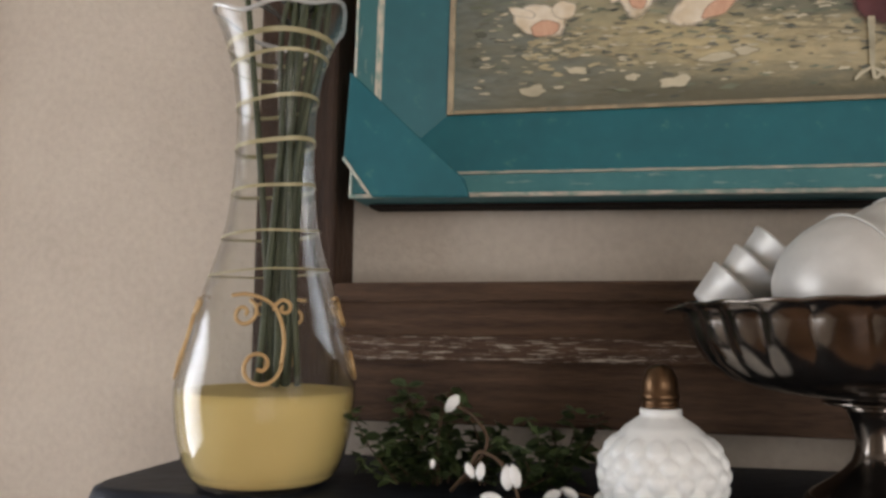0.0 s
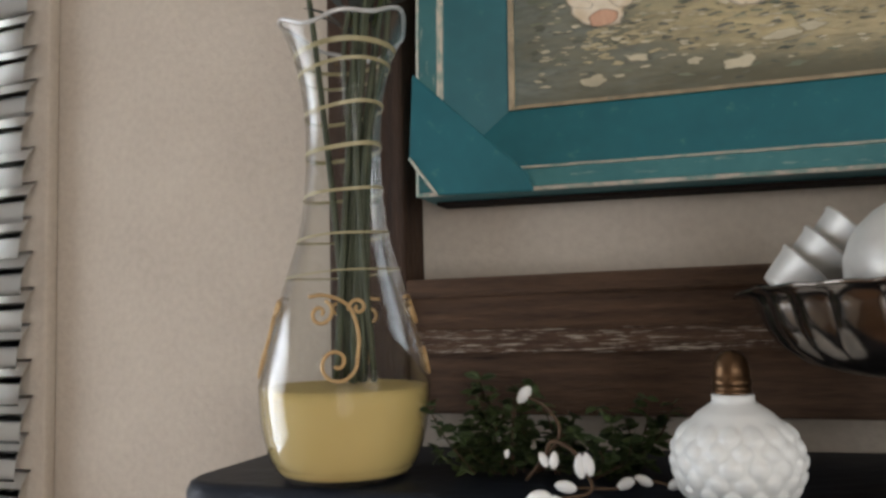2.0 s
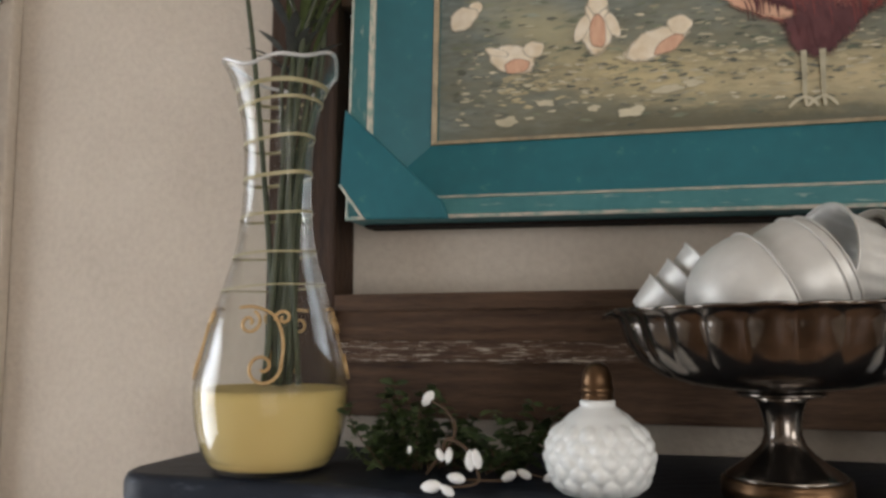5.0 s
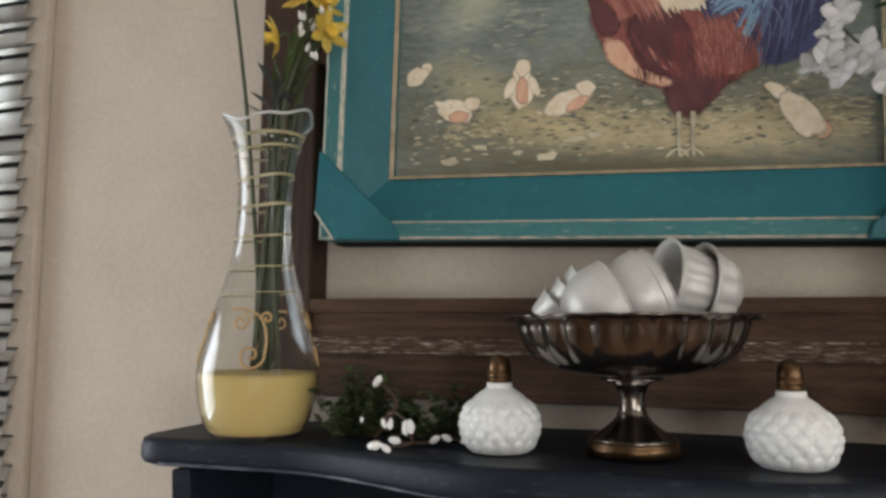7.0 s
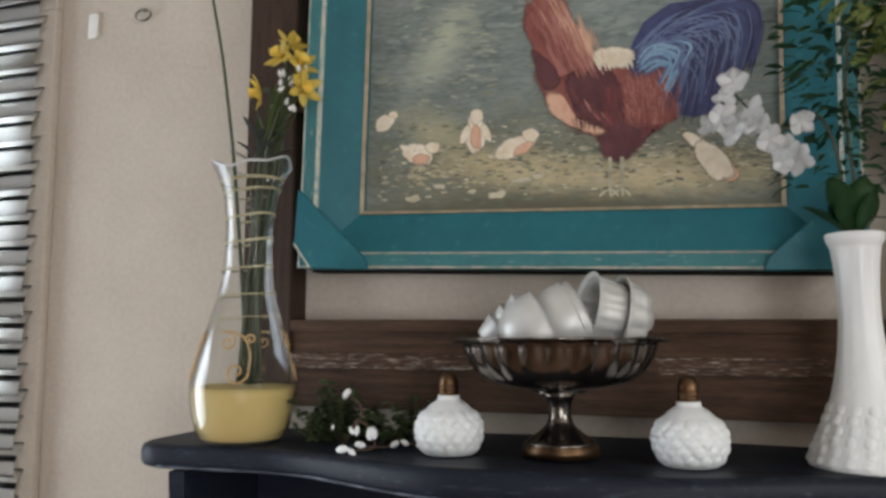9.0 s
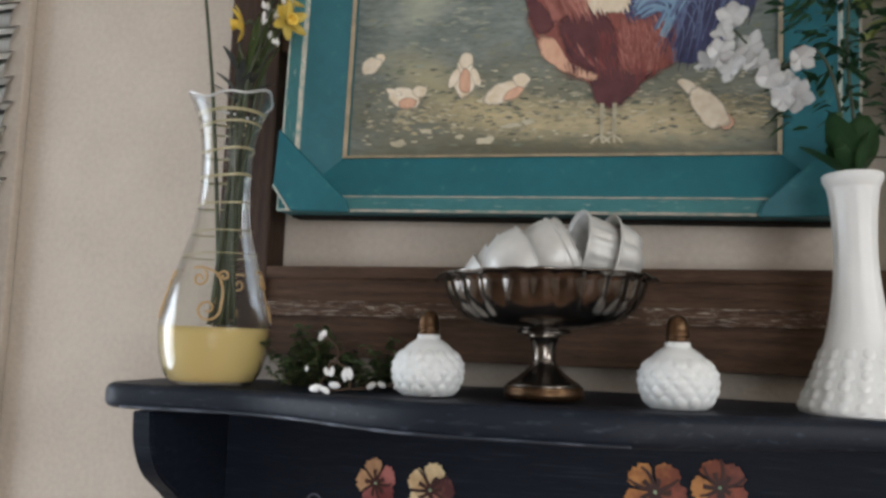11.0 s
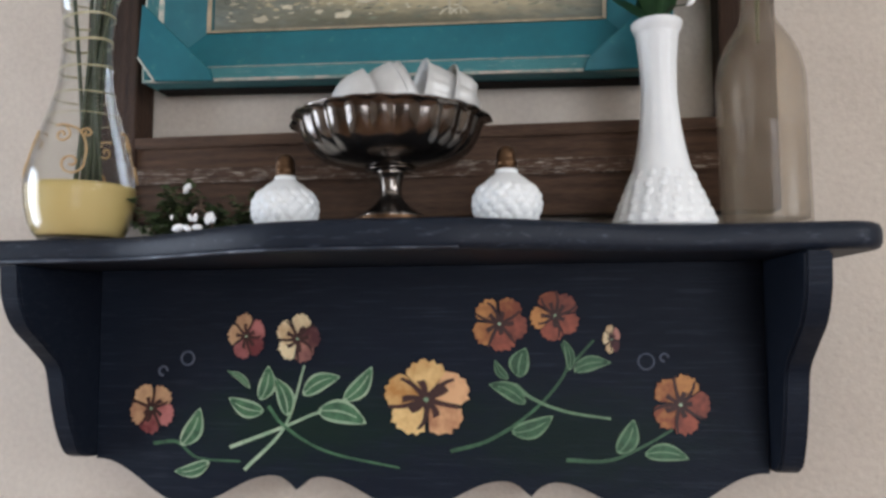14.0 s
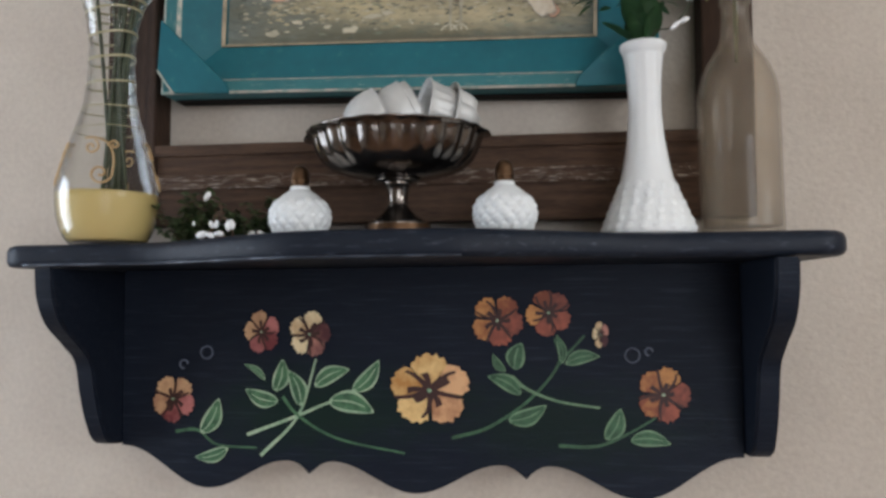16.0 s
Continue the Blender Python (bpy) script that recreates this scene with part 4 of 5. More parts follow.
LEAVES = [
    (-0.155, 1.401, -0.146, 1.439, 0.010), (-0.151, 1.389, -0.192, 1.404, 0.010), (-0.123, 1.384, -0.139, 1.426, 0.010), (-0.107, 1.407, -0.064, 1.427, 0.010),
    (-0.061, 1.401, -0.029, 1.438, 0.010), (-0.090, 1.390, -0.035, 1.377, 0.013), (-0.247, 1.351, -0.225, 1.393, 0.011), (-0.213, 1.334, -0.255, 1.323, 0.008),
    (-0.167, 1.414, -0.194, 1.433, 0.004), (0.128, 1.426, 0.136, 1.457, 0.011), (0.135, 1.399, 0.096, 1.419, 0.009), (0.117, 1.424, 0.103, 1.444, 0.005),
    (0.119, 1.369, 0.163, 1.387, 0.010), (0.184, 1.433, 0.223, 1.441, 0.008), (0.227, 1.349, 0.244, 1.384, 0.010), (0.253, 1.349, 0.297, 1.345, 0.009), (0.181, 1.433, 0.175, 1.465, 0.005),
]
for k, row in enumerate(LEAVES):
    painted_leaf(*row, k)
STEMS = [
    [(-0.19, 1.35), (-0.127, 1.373), (-0.09, 1.388), (-0.051, 1.396)], [(-0.173, 1.326), (-0.127, 1.373), (-0.105, 1.439)],
    [(-0.146, 1.395), (-0.127, 1.373), (-0.08, 1.347), (0.0, 1.331)], [(-0.28, 1.353), (-0.252, 1.355), (-0.227, 1.338), (-0.178, 1.335)],
    [(0.055, 1.349), (0.098, 1.362), (0.145, 1.394), (0.177, 1.433), (0.173, 1.461)], [(0.124, 1.419), (0.142, 1.404), (0.176, 1.391), (0.221, 1.384)],
    [(0.177, 1.433), (0.206, 1.464)], [(0.175, 1.342), (0.217, 1.342), (0.251, 1.356), (0.282, 1.374)],
]
for k, pts in enumerate(STEMS):
    c = smooth_line([(x, 0, z) for x, z in pts], 6)
    L, Rr = [], []
    for i, p in enumerate(c):
        d = (c[min(i + 1, len(c) - 1)] - c[max(i - 1, 0)]).normalized()
        w = 0.0016 * (1 - 0.65 * i / len(c)) + 0.0004
        L.append((p.x - d.z * w, p.z + d.x * w))
        Rr.append((p.x + d.z * w, p.z - d.x * w))
    on_panel("painted_stem", sheet(L + Rr[::-1], 0.0003), M_PPALE if k in (0, 1) else M_PMID if k == 5 else M_PLEAF if k < 4 else M_PDEEP, shelf, 0.0002 + 0.00003 * k)
for x, z, r in ((-0.241, 1.447, 0.0075), (-0.270, 1.433, 0.005), (0.258, 1.442, 0.008), (0.276, 1.446, 0.004)):
    ring = [(x + r * math.cos(a * 0.4), 0, z + r * math.sin(a * 0.4)) for a in range(17 if r > 0.006 else 13)]
    on_panel("painted_ring", tube(ring, 0.0012 if r < 0.0078 else 0.0009, 5), M_PRING, shelf, 0.0)


def top_at(x):
    """Height of the shelf's top, which hangs a little lower towards +x."""
    return SHELF_Z + UP + bow(x - CX) - math.tan(radians(SAG)) * (x - CX)


Z = SHELF_Z + UP
# ---- glass carafe with flowers ----
CAR = (-0.3145, -0.1135)
LEAN = 1.1
carafe = base("glass_carafe", pose(CAR[0], CAR[1], top_at(CAR[0]) + 0.0006, 0, LEAN), "clear glass carafe with gold bands and cloudy yellow water", "vase")
HALF = [(0.0390, 0.0062), (0.0450, 0.0135), (0.0482, 0.0205), (0.0520, 0.035), (0.0538, 0.050), (0.0543, 0.062), (0.0523, 0.075), (0.0488, 0.089), (0.0450, 0.104), (0.0402, 0.119), (0.0347, 0.137), (0.0305, 0.151), (0.0276, 0.164), (0.0255, 0.182), (0.0244, 0.200), (0.0242, 0.219), (0.0250, 0.237), (0.0277, 0.256), (0.0318, 0.273), (0.0366, 0.287), (0.0412, 0.297), (0.0428, 0.300)]
HALF = [(r, z - UP) for r, z in HALF]


def wavy(r, z, a, k):
    t = min(1, max(0, (z + UP - 0.262) / 0.030))
    return r * (1 + 0.03 * t * math.cos(6 * a + 0.6)), z + t * (0.0060 * math.cos(2 * a) + 0.0016 * math.cos(6 * a + 0.6) - 0.0065)


outer = HALF
inner = [(r - (0.0022 if z > 0.059 else 0.0005), z) for r, z in HALF[::-1]][:-1] + [(0.036, 0.0035)]
shell = part("glass", lathe([(0.030, 0.0005), (0.036, 0.0)] + outer + inner + [(0.02, 0.003)], 72, wavy), M_CLEAR, carafe, "thin clear glass with a ruffled rim")


RIMR, RIMZ = HALF[-1]
rim = []
for i in range(97):
    r, z = wavy(RIMR - 0.0012, RIMZ, 2 * math.pi * i / 96, 0)
    rim.append((r * math.cos(2 * math.pi * i / 96), r * math.sin(2 * math.pi * i / 96), z))
lip = part("rim", tube(rim, 0.0014, 8), M_RIM, carafe, "thick ruffled glass rim")
shell.visible_shadow = lip.visible_shadow = False


def radius(z):
    for (r0, z0), (r1, z1) in zip(HALF, HALF[1:]):
        if z0 <= z <= z1:
            return r0 + (r1 - r0) * (z - z0) / (z1 - z0)
    return HALF[-1][0]


part("water", lathe([(radius(z) - 0.0010, z) for z in (0.0040, 0.0075, 0.012, 0.020, 0.028, 0.038, 0.048, 0.0562)], 64), M_LIQUID, carafe, "cloudy pale yellow water")
for z, tilt, hw in ((0.132, 0.006, 0.0005), (0.1555, 0.006, 0.0007), (0.1835, 0.007, 0.0010), (0.2115, 0.008, 0.0014), (0.238, 0.009, 0.0012), (0.2645, 0.009, 0.0011), (0.276, 0.007, 0.0015)):
    ring = []
    for i in range(49):
        a = 2 * math.pi * i / 48
        zz = z - UP + tilt * 0.45 * math.cos(a - 0.4) + 0.0005 * math.sin(3 * a + 40 * z)
        rr = radius(zz) + 0.0002
        ring.append(Vector((rr * math.cos(a), rr * math.sin(a), zz)))
    bm = bmesh.new()
    up = [bm.verts.new(Vector((p.x * (radius(p.z + hw) + 0.0003) / radius(p.z), p.y * (radius(p.z + hw) + 0.0003) / radius(p.z), p.z + hw))) for p in ring[:-1]]
    dn = [bm.verts.new(Vector((p.x * (radius(p.z - hw) + 0.0003) / radius(p.z), p.y * (radius(p.z - hw) + 0.0003) / radius(p.z), p.z - hw))) for p in ring[:-1]]
    for i in range(48):
        f = bm.faces.new((dn[i], dn[(i + 1) % 48], up[(i + 1) % 48], up[i]))
        f.smooth = True
    part("gold_band", bm, M_GILT, carafe, "painted gold band")


def spiral(cx, cz, r, turns, start, way, n=30):
    return [(cx + r * (1 - 0.85 * i / n) * math.cos(start + way * turns * 6.283 * i / n), cz + r * (1 - 0.85 * i / n) * math.sin(start + way * turns * 6.283 * i / n)) for i in range(n + 1)]


def scroll(around):
    """Gold scrollwork laid on the glass, at an angle round it."""
    bm = bmesh.new()
    curl = [(-0.012, 0.112), (-0.004, 0.1125), (0.006, 0.109), (0.011, 0.102), (0.0135, 0.092), (0.013, 0.082)]
    grow = lambda p: Vector((p[0] * 1.25, 0.094 + (p[1] - 0.094) * 1.25, 0))
    lines = [smooth_line([(p[0], p[1], 0) for p in curl], 6), [Vector((*p, 0)) for p in spiral(0.0035, 0.081, 0.0098, 1.35, 0.1, -1)], [Vector((*p, 0)) for p in spiral(-0.0055, 0.104, 0.0066, 1.3, 1.2, -1)], [Vector((*p, 0)) for p in spiral(0.0125, 0.1065, 0.0046, 1.2, 3.4, -1)]]
    for ln in lines:
        pts = []
        for p in map(grow, ln):
            p.y -= UP
            rr = radius(p.y) + 0.0002
            a = around + p.x / rr
            pts.append((rr * math.cos(a), rr * math.sin(a), p.y))
        merge(bm, tube(pts, 0.0012, 5))
    part("gold_scroll", bm, M_GOLD, carafe, "gold painted scrollwork")


for a in (-1.27, -2.75, 0.4, 1.8):
    scroll(a)


def stalk(name, pts, r, material, parent, taper=0.7, label=""):
    return part(name, tube(smooth_line(pts, 7), r, 7, taper), material, parent, label)


def daffodil(parent, place, way, size, seed):
    rnd = random.Random(seed)
    bm = bmesh.new()
    m = facing(place, way)
    for k in range(6):
        merge(bm, leaf(size, size * 0.5, 0.3, -0.2 + rnd.uniform(-0.15, 0.2)), m @ pose(0, 0, 0, 60 * k) @ pose(0, 0, 0, 0, -62 - rnd.uniform(-10, 10)))
    head = part("daffodil_head", bm, M_YELLOW, parent, "yellow daffodil petals")
    cup = lathe([(size * 0.10, 0), (size * 0.20, size * 0.3), (size * 0.25, size * 0.55), (size * 0.32, size * 0.62), (size * 0.24, size * 0.56), (size * 0.17, size * 0.3), (size * 0.06, size * 0.05)], 14)
    bmesh.ops.transform(cup, matrix=m @ pose(0, 0, 0, 0, 90), verts=cup.verts)
    part("cup", cup, M_ORANGE, head, "deeper yellow trumpet")


bunch = base("flower_bunch", pose(CAR[0], CAR[1], Z - UP, 0, LEAN), "yellow daffodils with green stems in the carafe", "flowers")
rnd = random.Random(5)
HEADS = [(0.026, 0.010, 0.415, (-0.3, -0.9, 0.3)), (0.055, 0.004, 0.376, (0.8, -0.6, -0.1)), (0.012, -0.008, 0.372, (-0.9, -0.4, -0.2)), (0.045, 0.012, 0.405, (0.7, -0.5, 0.4)), (0.030, 0.02, 0.43, (0.2, 0.3, 0.8))]
for k, (x, y, z, way) in enumerate(HEADS):
    stalk("stem", [(0.004 * k - 0.004, 0.004 * (k % 3) - 0.004, 0.062), (0.003 + 0.003 * k, 0.003 * (k % 2), 0.20), (0.008 + 0.005 * k, y * 0.4, 0.29), (x - way[0] * 0.01, y - way[1] * 0.01, z - 0.004), (x, y, z)], 0.0024, M_DSTEM, bunch, 0.8)
    daffodil(bunch, (x, y, z), way, 0.0215, k)
for k in range(5):
    stalk("stem", [(rnd.uniform(-0.004, 0.020), rnd.uniform(-0.012, 0.012), 0.062), (rnd.uniform(0.0, 0.016), rnd.uniform(-0.012, 0.012), 0.2), (0.008 + rnd.uniform(-0.006, 0.016), rnd.uniform(-0.01, 0.01), 0.30), (0.018 + rnd.uniform(-0.016, 0.026), rnd.uniform(-0.012, 0.012), 0.355)], 0.0021, M_DSTEM, bunch, 0.7)
bm = bmesh.new()
for k in range(16):
    a = rnd.uniform(0, 6.28)
    merge(bm, leaf(rnd.uniform(0.02, 0.036), 0.007, 0.3, 0.3), facing((0.008 + 0.006 * math.cos(a), 0.006 * math.sin(a), rnd.uniform(0.29, 0.325)), (math.cos(a) * 0.7, math.sin(a) * 0.7, 0.75)))
part("foliage", bm, M_GREYLEAF, bunch, "grey-green pointed leaves")
bm = bmesh.new()
for k in range(12):
    a = rnd.uniform(0, 6.28)
    merge(bm, leaf(rnd.uniform(0.05, 0.085), 0.006, 0.3, 0.1), facing((0.014 + 0.008 * math.cos(a), 0.008 * math.sin(a), rnd.uniform(0.29, 0.34)), (math.cos(a) * 0.22 + 0.15, math.sin(a) * 0.2, 1)))
part("foliage", bm, M_GSTEM, bunch, "upright narrow green leaves")
bm = bmesh.new()
for k in range(14):
    merge(bm, lathe([(0.0005, -0.004), (0.0022, -0.002), (0.0024, 0.001), (0.0005, 0.005)], 7), pose(0.03 + rnd.uniform(-0.02, 0.025), rnd.uniform(-0.012, 0.012), rnd.uniform(0.335, 0.40), rnd.uniform(-40, 40), rnd.uniform(-40, 40)))
part("bud", bm, M_PETAL, bunch, "small white buds")
wire = base("dry_stalk", pose(CAR[0], CAR[1], Z - UP, 0, LEAN), "single dark bare stalk standing in the carafe", "stalk")
stalk("stem", [(0.004, 0.0, 0.062), (-0.008, 0.0, 0.18), (-0.0215, 0.0, 0.29), (-0.029, 0.0, 0.34), (-0.043, 0.0, 0.42), (-0.059, 0.0, 0.49)], 0.0022, M_DSTEM, wire, 0.75)

# ---- trailing greenery with white buds ----
green = base("greenery_sprig", pose(-0.207, -0.103, top_at(-0.207)), "artificial boxwood sprig with small white buds", "plant")
rnd = random.Random(21)
leaves = bmesh.new()
for k in range(46):
    x0, y0 = rnd.uniform(-0.035, 0.075), rnd.uniform(-0.012, 0.03)
    hgt = rnd.uniform(0.018, 0.064) * (1 - 0.25 * abs(x0 - 0.015) / 0.07)
    tip = Vector((x0 + rnd.uniform(-0.022, 0.028), y0 + rnd.uniform(-0.018, 0.012), hgt))
    pts = smooth_line([(x0 * 0.75, y0 * 0.6, 0.003), ((x0 + tip.x) / 2, y0, hgt * 0.55), tuple(tip)], 4)
    part("twig", tube(pts, 0.0007, 4, 0.6), M_STEM if k % 3 else M_GSTEM, green)
    for p in pts[1:]:
        for j in range(3):
            a = rnd.uniform(0, 6.28)
            s = rnd.uniform(0.006, 0.011)
            merge(leaves, leaf(s, s * 0.72, 0.2, rnd.uniform(0, 0.5), 3), facing(p, (math.cos(a), math.sin(a), rnd.uniform(-0.2, 0.7)), rnd.uniform(-0.8, 0.8)))
tagged(part("foliage", leaves, M_LEAF, green, "dense small dark green leaves"), kind="stuff")
stalk("tendril", [(0.012, -0.02, 0.004), (0.034, -0.030, 0.030), (0.026, -0.02, 0.044), (0.008, -0.012, 0.052)], 0.0011, M_STEM, green)
stalk("tendril", [(0.024, -0.026, 0.012), (0.030, -0.034, 0.0275), (0.042, -0.036, 0.024), (0.049, -0.038, 0.014)], 0.0013, M_STEM, green)
stalk("tendril", [(0.049, -0.038, 0.016), (0.052, -0.046, 0.004), (0.030, -0.066, 0.004)], 0.0011, M_STEM, green)
stalk("tendril", [(0.04, -0.03, 0.003), (0.065, -0.033, 0.004), (0.078, -0.03, 0.008), (0.095, -0.033, 0.006)], 0.0009, M_STEM, green)
BUDS = [(0.011, -0.013, 0.051, 40, 1.15), (0.026, -0.035, 0.0185, 150, 0.8), (0.032, -0.036, 0.0185, 185, 0.85), (0.047, -0.040, 0.0165, 175, 1.15), (0.051, -0.040, 0.0175, 165, 1.1), (0.040, -0.048, 0.007, 95, 1.1), (0.030, -0.066, 0.005, 80, 1.25), (0.041, -0.070, 0.004, 120, 0.9), (0.069, -0.033, 0.0065, 60, 1.0), (0.078, -0.030, 0.008, 110, 0.9), (0.095, -0.033, 0.0075, 60, 1.0), (0.004, -0.030, 0.020, 10, 0.5)]
for x, y, z, a, s in BUDS:
    b = lathe([(0.0006, -0.0055), (0.0022, -0.0035), (0.0031, 0.0), (0.0028, 0.0028), (0.0014, 0.0052), (0.0003, 0.0058)], 12)
    bmesh.ops.transform(b, matrix=pose(x, y, z, 15, a) @ Matrix.Scale(s, 4), verts=b.verts)
    part("bud", b, M_PETAL, green, "white bud")


# ---- hobnail milk glass jars ----
def hobnails(rows, size, height):
    """A radius change that raises staggered rows of round nubs."""

    def shape(r, z, a, k):
        for zr, count, shift in rows:
            if abs(z - zr) < size:
                u = (a * count / (2 * math.pi) - shift) % 1.0
                u = min(u, 1 - u) * 2 * math.pi * r / count
                q = 1 - (u * u + (z - zr) ** 2) / size**2
                if q > 0:
                    return r + height * math.sqrt(q), z
        return r, z

    return shape


def fine(prof, step):
    """The profile with more rings."""
    out = []
    for (r0, z0), (r1, z1) in zip(prof, prof[1:]):
        n = max(1, int(math.hypot(r1 - r0, z1 - z0) / step))
        out += [(r0 + (r1 - r0) * i / n, z0 + (z1 - z0) * i / n) for i in range(n)]
    return out + [prof[-1]]


JAR = [(0.0225, 0.0), (0.0245, 0.003), (0.0275, 0.009), (0.0300, 0.017), (0.0306, 0.024), (0.0293, 0.031), (0.0266, 0.037), (0.0232, 0.0415), (0.0222, 0.0425), (0.0176, 0.0475), (0.0122, 0.0515), (0.0102, 0.0530), (0.0102, 0.0565), (0.0090, 0.0572)]
JAR = [(r, z * 0.92) for r, z in JAR]


def jar(place, turn):
    th = base("hobnail_jar", pose(*place, 0, 0, turn), "small white milk glass hobnail jar with brass cap", "jar", "milk glass jars")
    bm = lathe(fine(JAR, 0.0011), 200, hobnails([(0.0056, 15, 0), (0.0130, 15, 0.5), (0.0204, 15, 0), (0.0278, 15, 0.5), (0.0350, 15, 0)], 0.0045, 0.0022))
    part("body", bm, M_MILK, th)
    part("cap", lathe([(r, 0.0526 + (z - 0.0572) * 0.78) for r, z in ((0.0092, 0.0572), (0.0094, 0.059), (0.0088, 0.0595), (0.0088, 0.0625), (0.0094, 0.063), (0.0094, 0.066), (0.0088, 0.0668), (0.0088, 0.072), (0.0082, 0.077), (0.0064, 0.0815), (0.0035, 0.0842), (0.0008, 0.085))], 28), M_BRASS, th, "tarnished brass screw cap")
    return th


first_jar = jar((-0.082, -0.144, top_at(-0.082)), 0)
copy_thing(first_jar, pose(0.1278, -0.145, top_at(0.1278) - 0.0006, 0, 0, 7))

# ---- footed silver bowl ----
BOWL = (0.0182, -0.134)
bowl = base("footed_bowl", pose(BOWL[0], BOWL[1], Z), "tarnished silver footed bowl with fluted sides", "bowl")
LOBES = 24


def flute(r, z, a, k):
    t = min(1, max(0, (z - 0.0595) / 0.028))
    edge = max(0, (r - 0.086) / 0.009)
    tip = max(0, abs(math.cos(a)) - 0.965) / 0.035
    return r * (1 - 0.034 * edge + (0.040 * t * abs(math.sin(LOBES / 2 * a)) - 0.022 * t) * (1 - 0.7 * min(1, edge)) + 0.05 * edge * tip), z + 0.0006 * edge * abs(math.sin(LOBES / 2 * a)) - 0.0035 * edge * tip


side = [(0.012, 0.0635), (0.028, 0.0645), (0.048, 0.0675), (0.0655, 0.0728), (0.0762, 0.0815), (0.0822, 0.0918), (0.0850, 0.1010), (0.0865, 0.1055), (0.0925, 0.1075), (0.0955, 0.1085)]
inn = [(0.0950, 0.1096), (0.0915, 0.1092), (0.0850, 0.1070), (0.0830, 0.1012), (0.0800, 0.0928), (0.0740, 0.0832), (0.0635, 0.0750), (0.046, 0.0696), (0.012, 0.0662)]
side, inn = ([(r, 0.0570 + (z - 0.0635) * 1.01) for r, z in q] for q in (side, inn))
part("cup", lathe(side + inn, 288, flute), M_SILVER, bowl, "fluted bowl with a flared scalloped rim")
part("collar", lathe([(0.012, 0.0535), (0.0225, 0.0547), (0.0240, 0.0557), (0.0225, 0.0571), (0.012, 0.0580)], 48), M_SILVER, bowl)
part("stem", lathe([(0.0165, 0.0550), (0.0128, 0.0510), (0.0108, 0.0450), (0.0099, 0.0390), (0.0100, 0.0335), (0.0118, 0.0280), (0.0160, 0.0232), (0.0215, 0.0188), (0.0275, 0.0148), (0.0312, 0.0122), (0.0322, 0.0106)], 48), M_SILVER, bowl)
part("foot", lathe([(0.0318, 0.0108), (0.0334, 0.0102), (0.0338, 0.0094), (0.0332, 0.0086), (0.0340, 0.0078), (0.0342, 0.0006), (0.032, 0.0)], 56), M_BRASS, bowl, "brassy worn foot rim")


# ---- fluted tin moulds lying in the bowl ----
def mould(m, r, h, ribs, depth, label):
    th = base("fluted_mould", pose(BOWL[0] - 0.0055, BOWL[1] - 0.004, Z - 0.0040) @ m, label, "mould", "moulds in the bowl")

    def sh(rr, z, a, k):
        t = min(1, z / (h * 0.25)) * min(1, max(0, (h - z) / (h * 0.12)))
        return rr * (1 - depth * t * (1 - abs(math.cos(ribs / 2 * a)))), z

    prof = [(0.25 * r, 0.0), (0.55 * r, 0.012 * h / 0.04), (0.78 * r, 0.30 * h), (0.90 * r, 0.55 * h), (0.96 * r, 0.80 * h), (0.99 * r, 0.95 * h), (1.05 * r, h)]
    ins = [(1.04 * r, h + 0.0006), (0.965 * r, 0.955 * h), (0.93 * r, 0.8 * h), (0.87 * r, 0.56 * h), (0.75 * r, 0.33 * h), (0.52 * r, 0.06 * h + 0.012 * h / 0.04), (0.2 * r, 0.04 * h)]
    part("shell", lathe(prof + ins, 96, sh), M_TIN, th)
    part("rim", tube([(1.05 * r * math.cos(a * 0.1309), 1.05 * r * math.sin(a * 0.1309), h) for a in range(49)], 0.0011, 6), M_TIN, th)
    return th


def nested_cup(m, r, h):
    """A plain deep cup with a rounded bottom edge, mouth at its z end."""
    th = base("deep_cup", pose(BOWL[0] - 0.0055, BOWL[1] - 0.004, Z - 0.0040) @ m, "satin white aluminium cup nested in another", "mould", "nested deep cups")
    prof = [(0.10 * r, 0.0), (0.34 * r, 0.0008), (0.52 * r, 0.0030), (0.68 * r, 0.0068), (0.81 * r, 0.0120), (0.91 * r, 0.0185), (0.975 * r, 0.0260), (1.0 * r, 0.0335), (0.995 * r, h - 0.0012), (0.985 * r, h)]
    ins = [(0.965 * r, h - 0.0010), (0.965 * r, 0.0335), (0.94 * r, 0.0265), (0.875 * r, 0.0195), (0.775 * r, 0.0132), (0.64 * r, 0.0082), (0.48 * r, 0.0045), (0.10 * r, 0.0020)]
    part("shell", lathe(prof + ins, 64), M_TIN, th)
    part("rim", tube([(r * math.cos(a * 0.0982), r * math.sin(a * 0.0982), h) for a in range(65)], 0.0007, 6), M_TIN, th)
    return th


def stacked_cup(m, r, h):
    th = base("small_mould", pose(BOWL[0] - 0.0055, BOWL[1] - 0.004, Z - 0.0040) @ m, "small grey aluminium cup nested in a stack", "mould", "stacked cups")
    part("shell", lathe([(0.30 * r, 0), (0.70 * r, 0.001), (0.76 * r, 0.004), (0.97 * r, h - 0.002), (1.02 * r, h - 0.0014), (1.02 * r, h), (0.96 * r, h), (0.72 * r, 0.0055), (0.3 * r, 0.004)], 40), M_TIN, th)
    return th


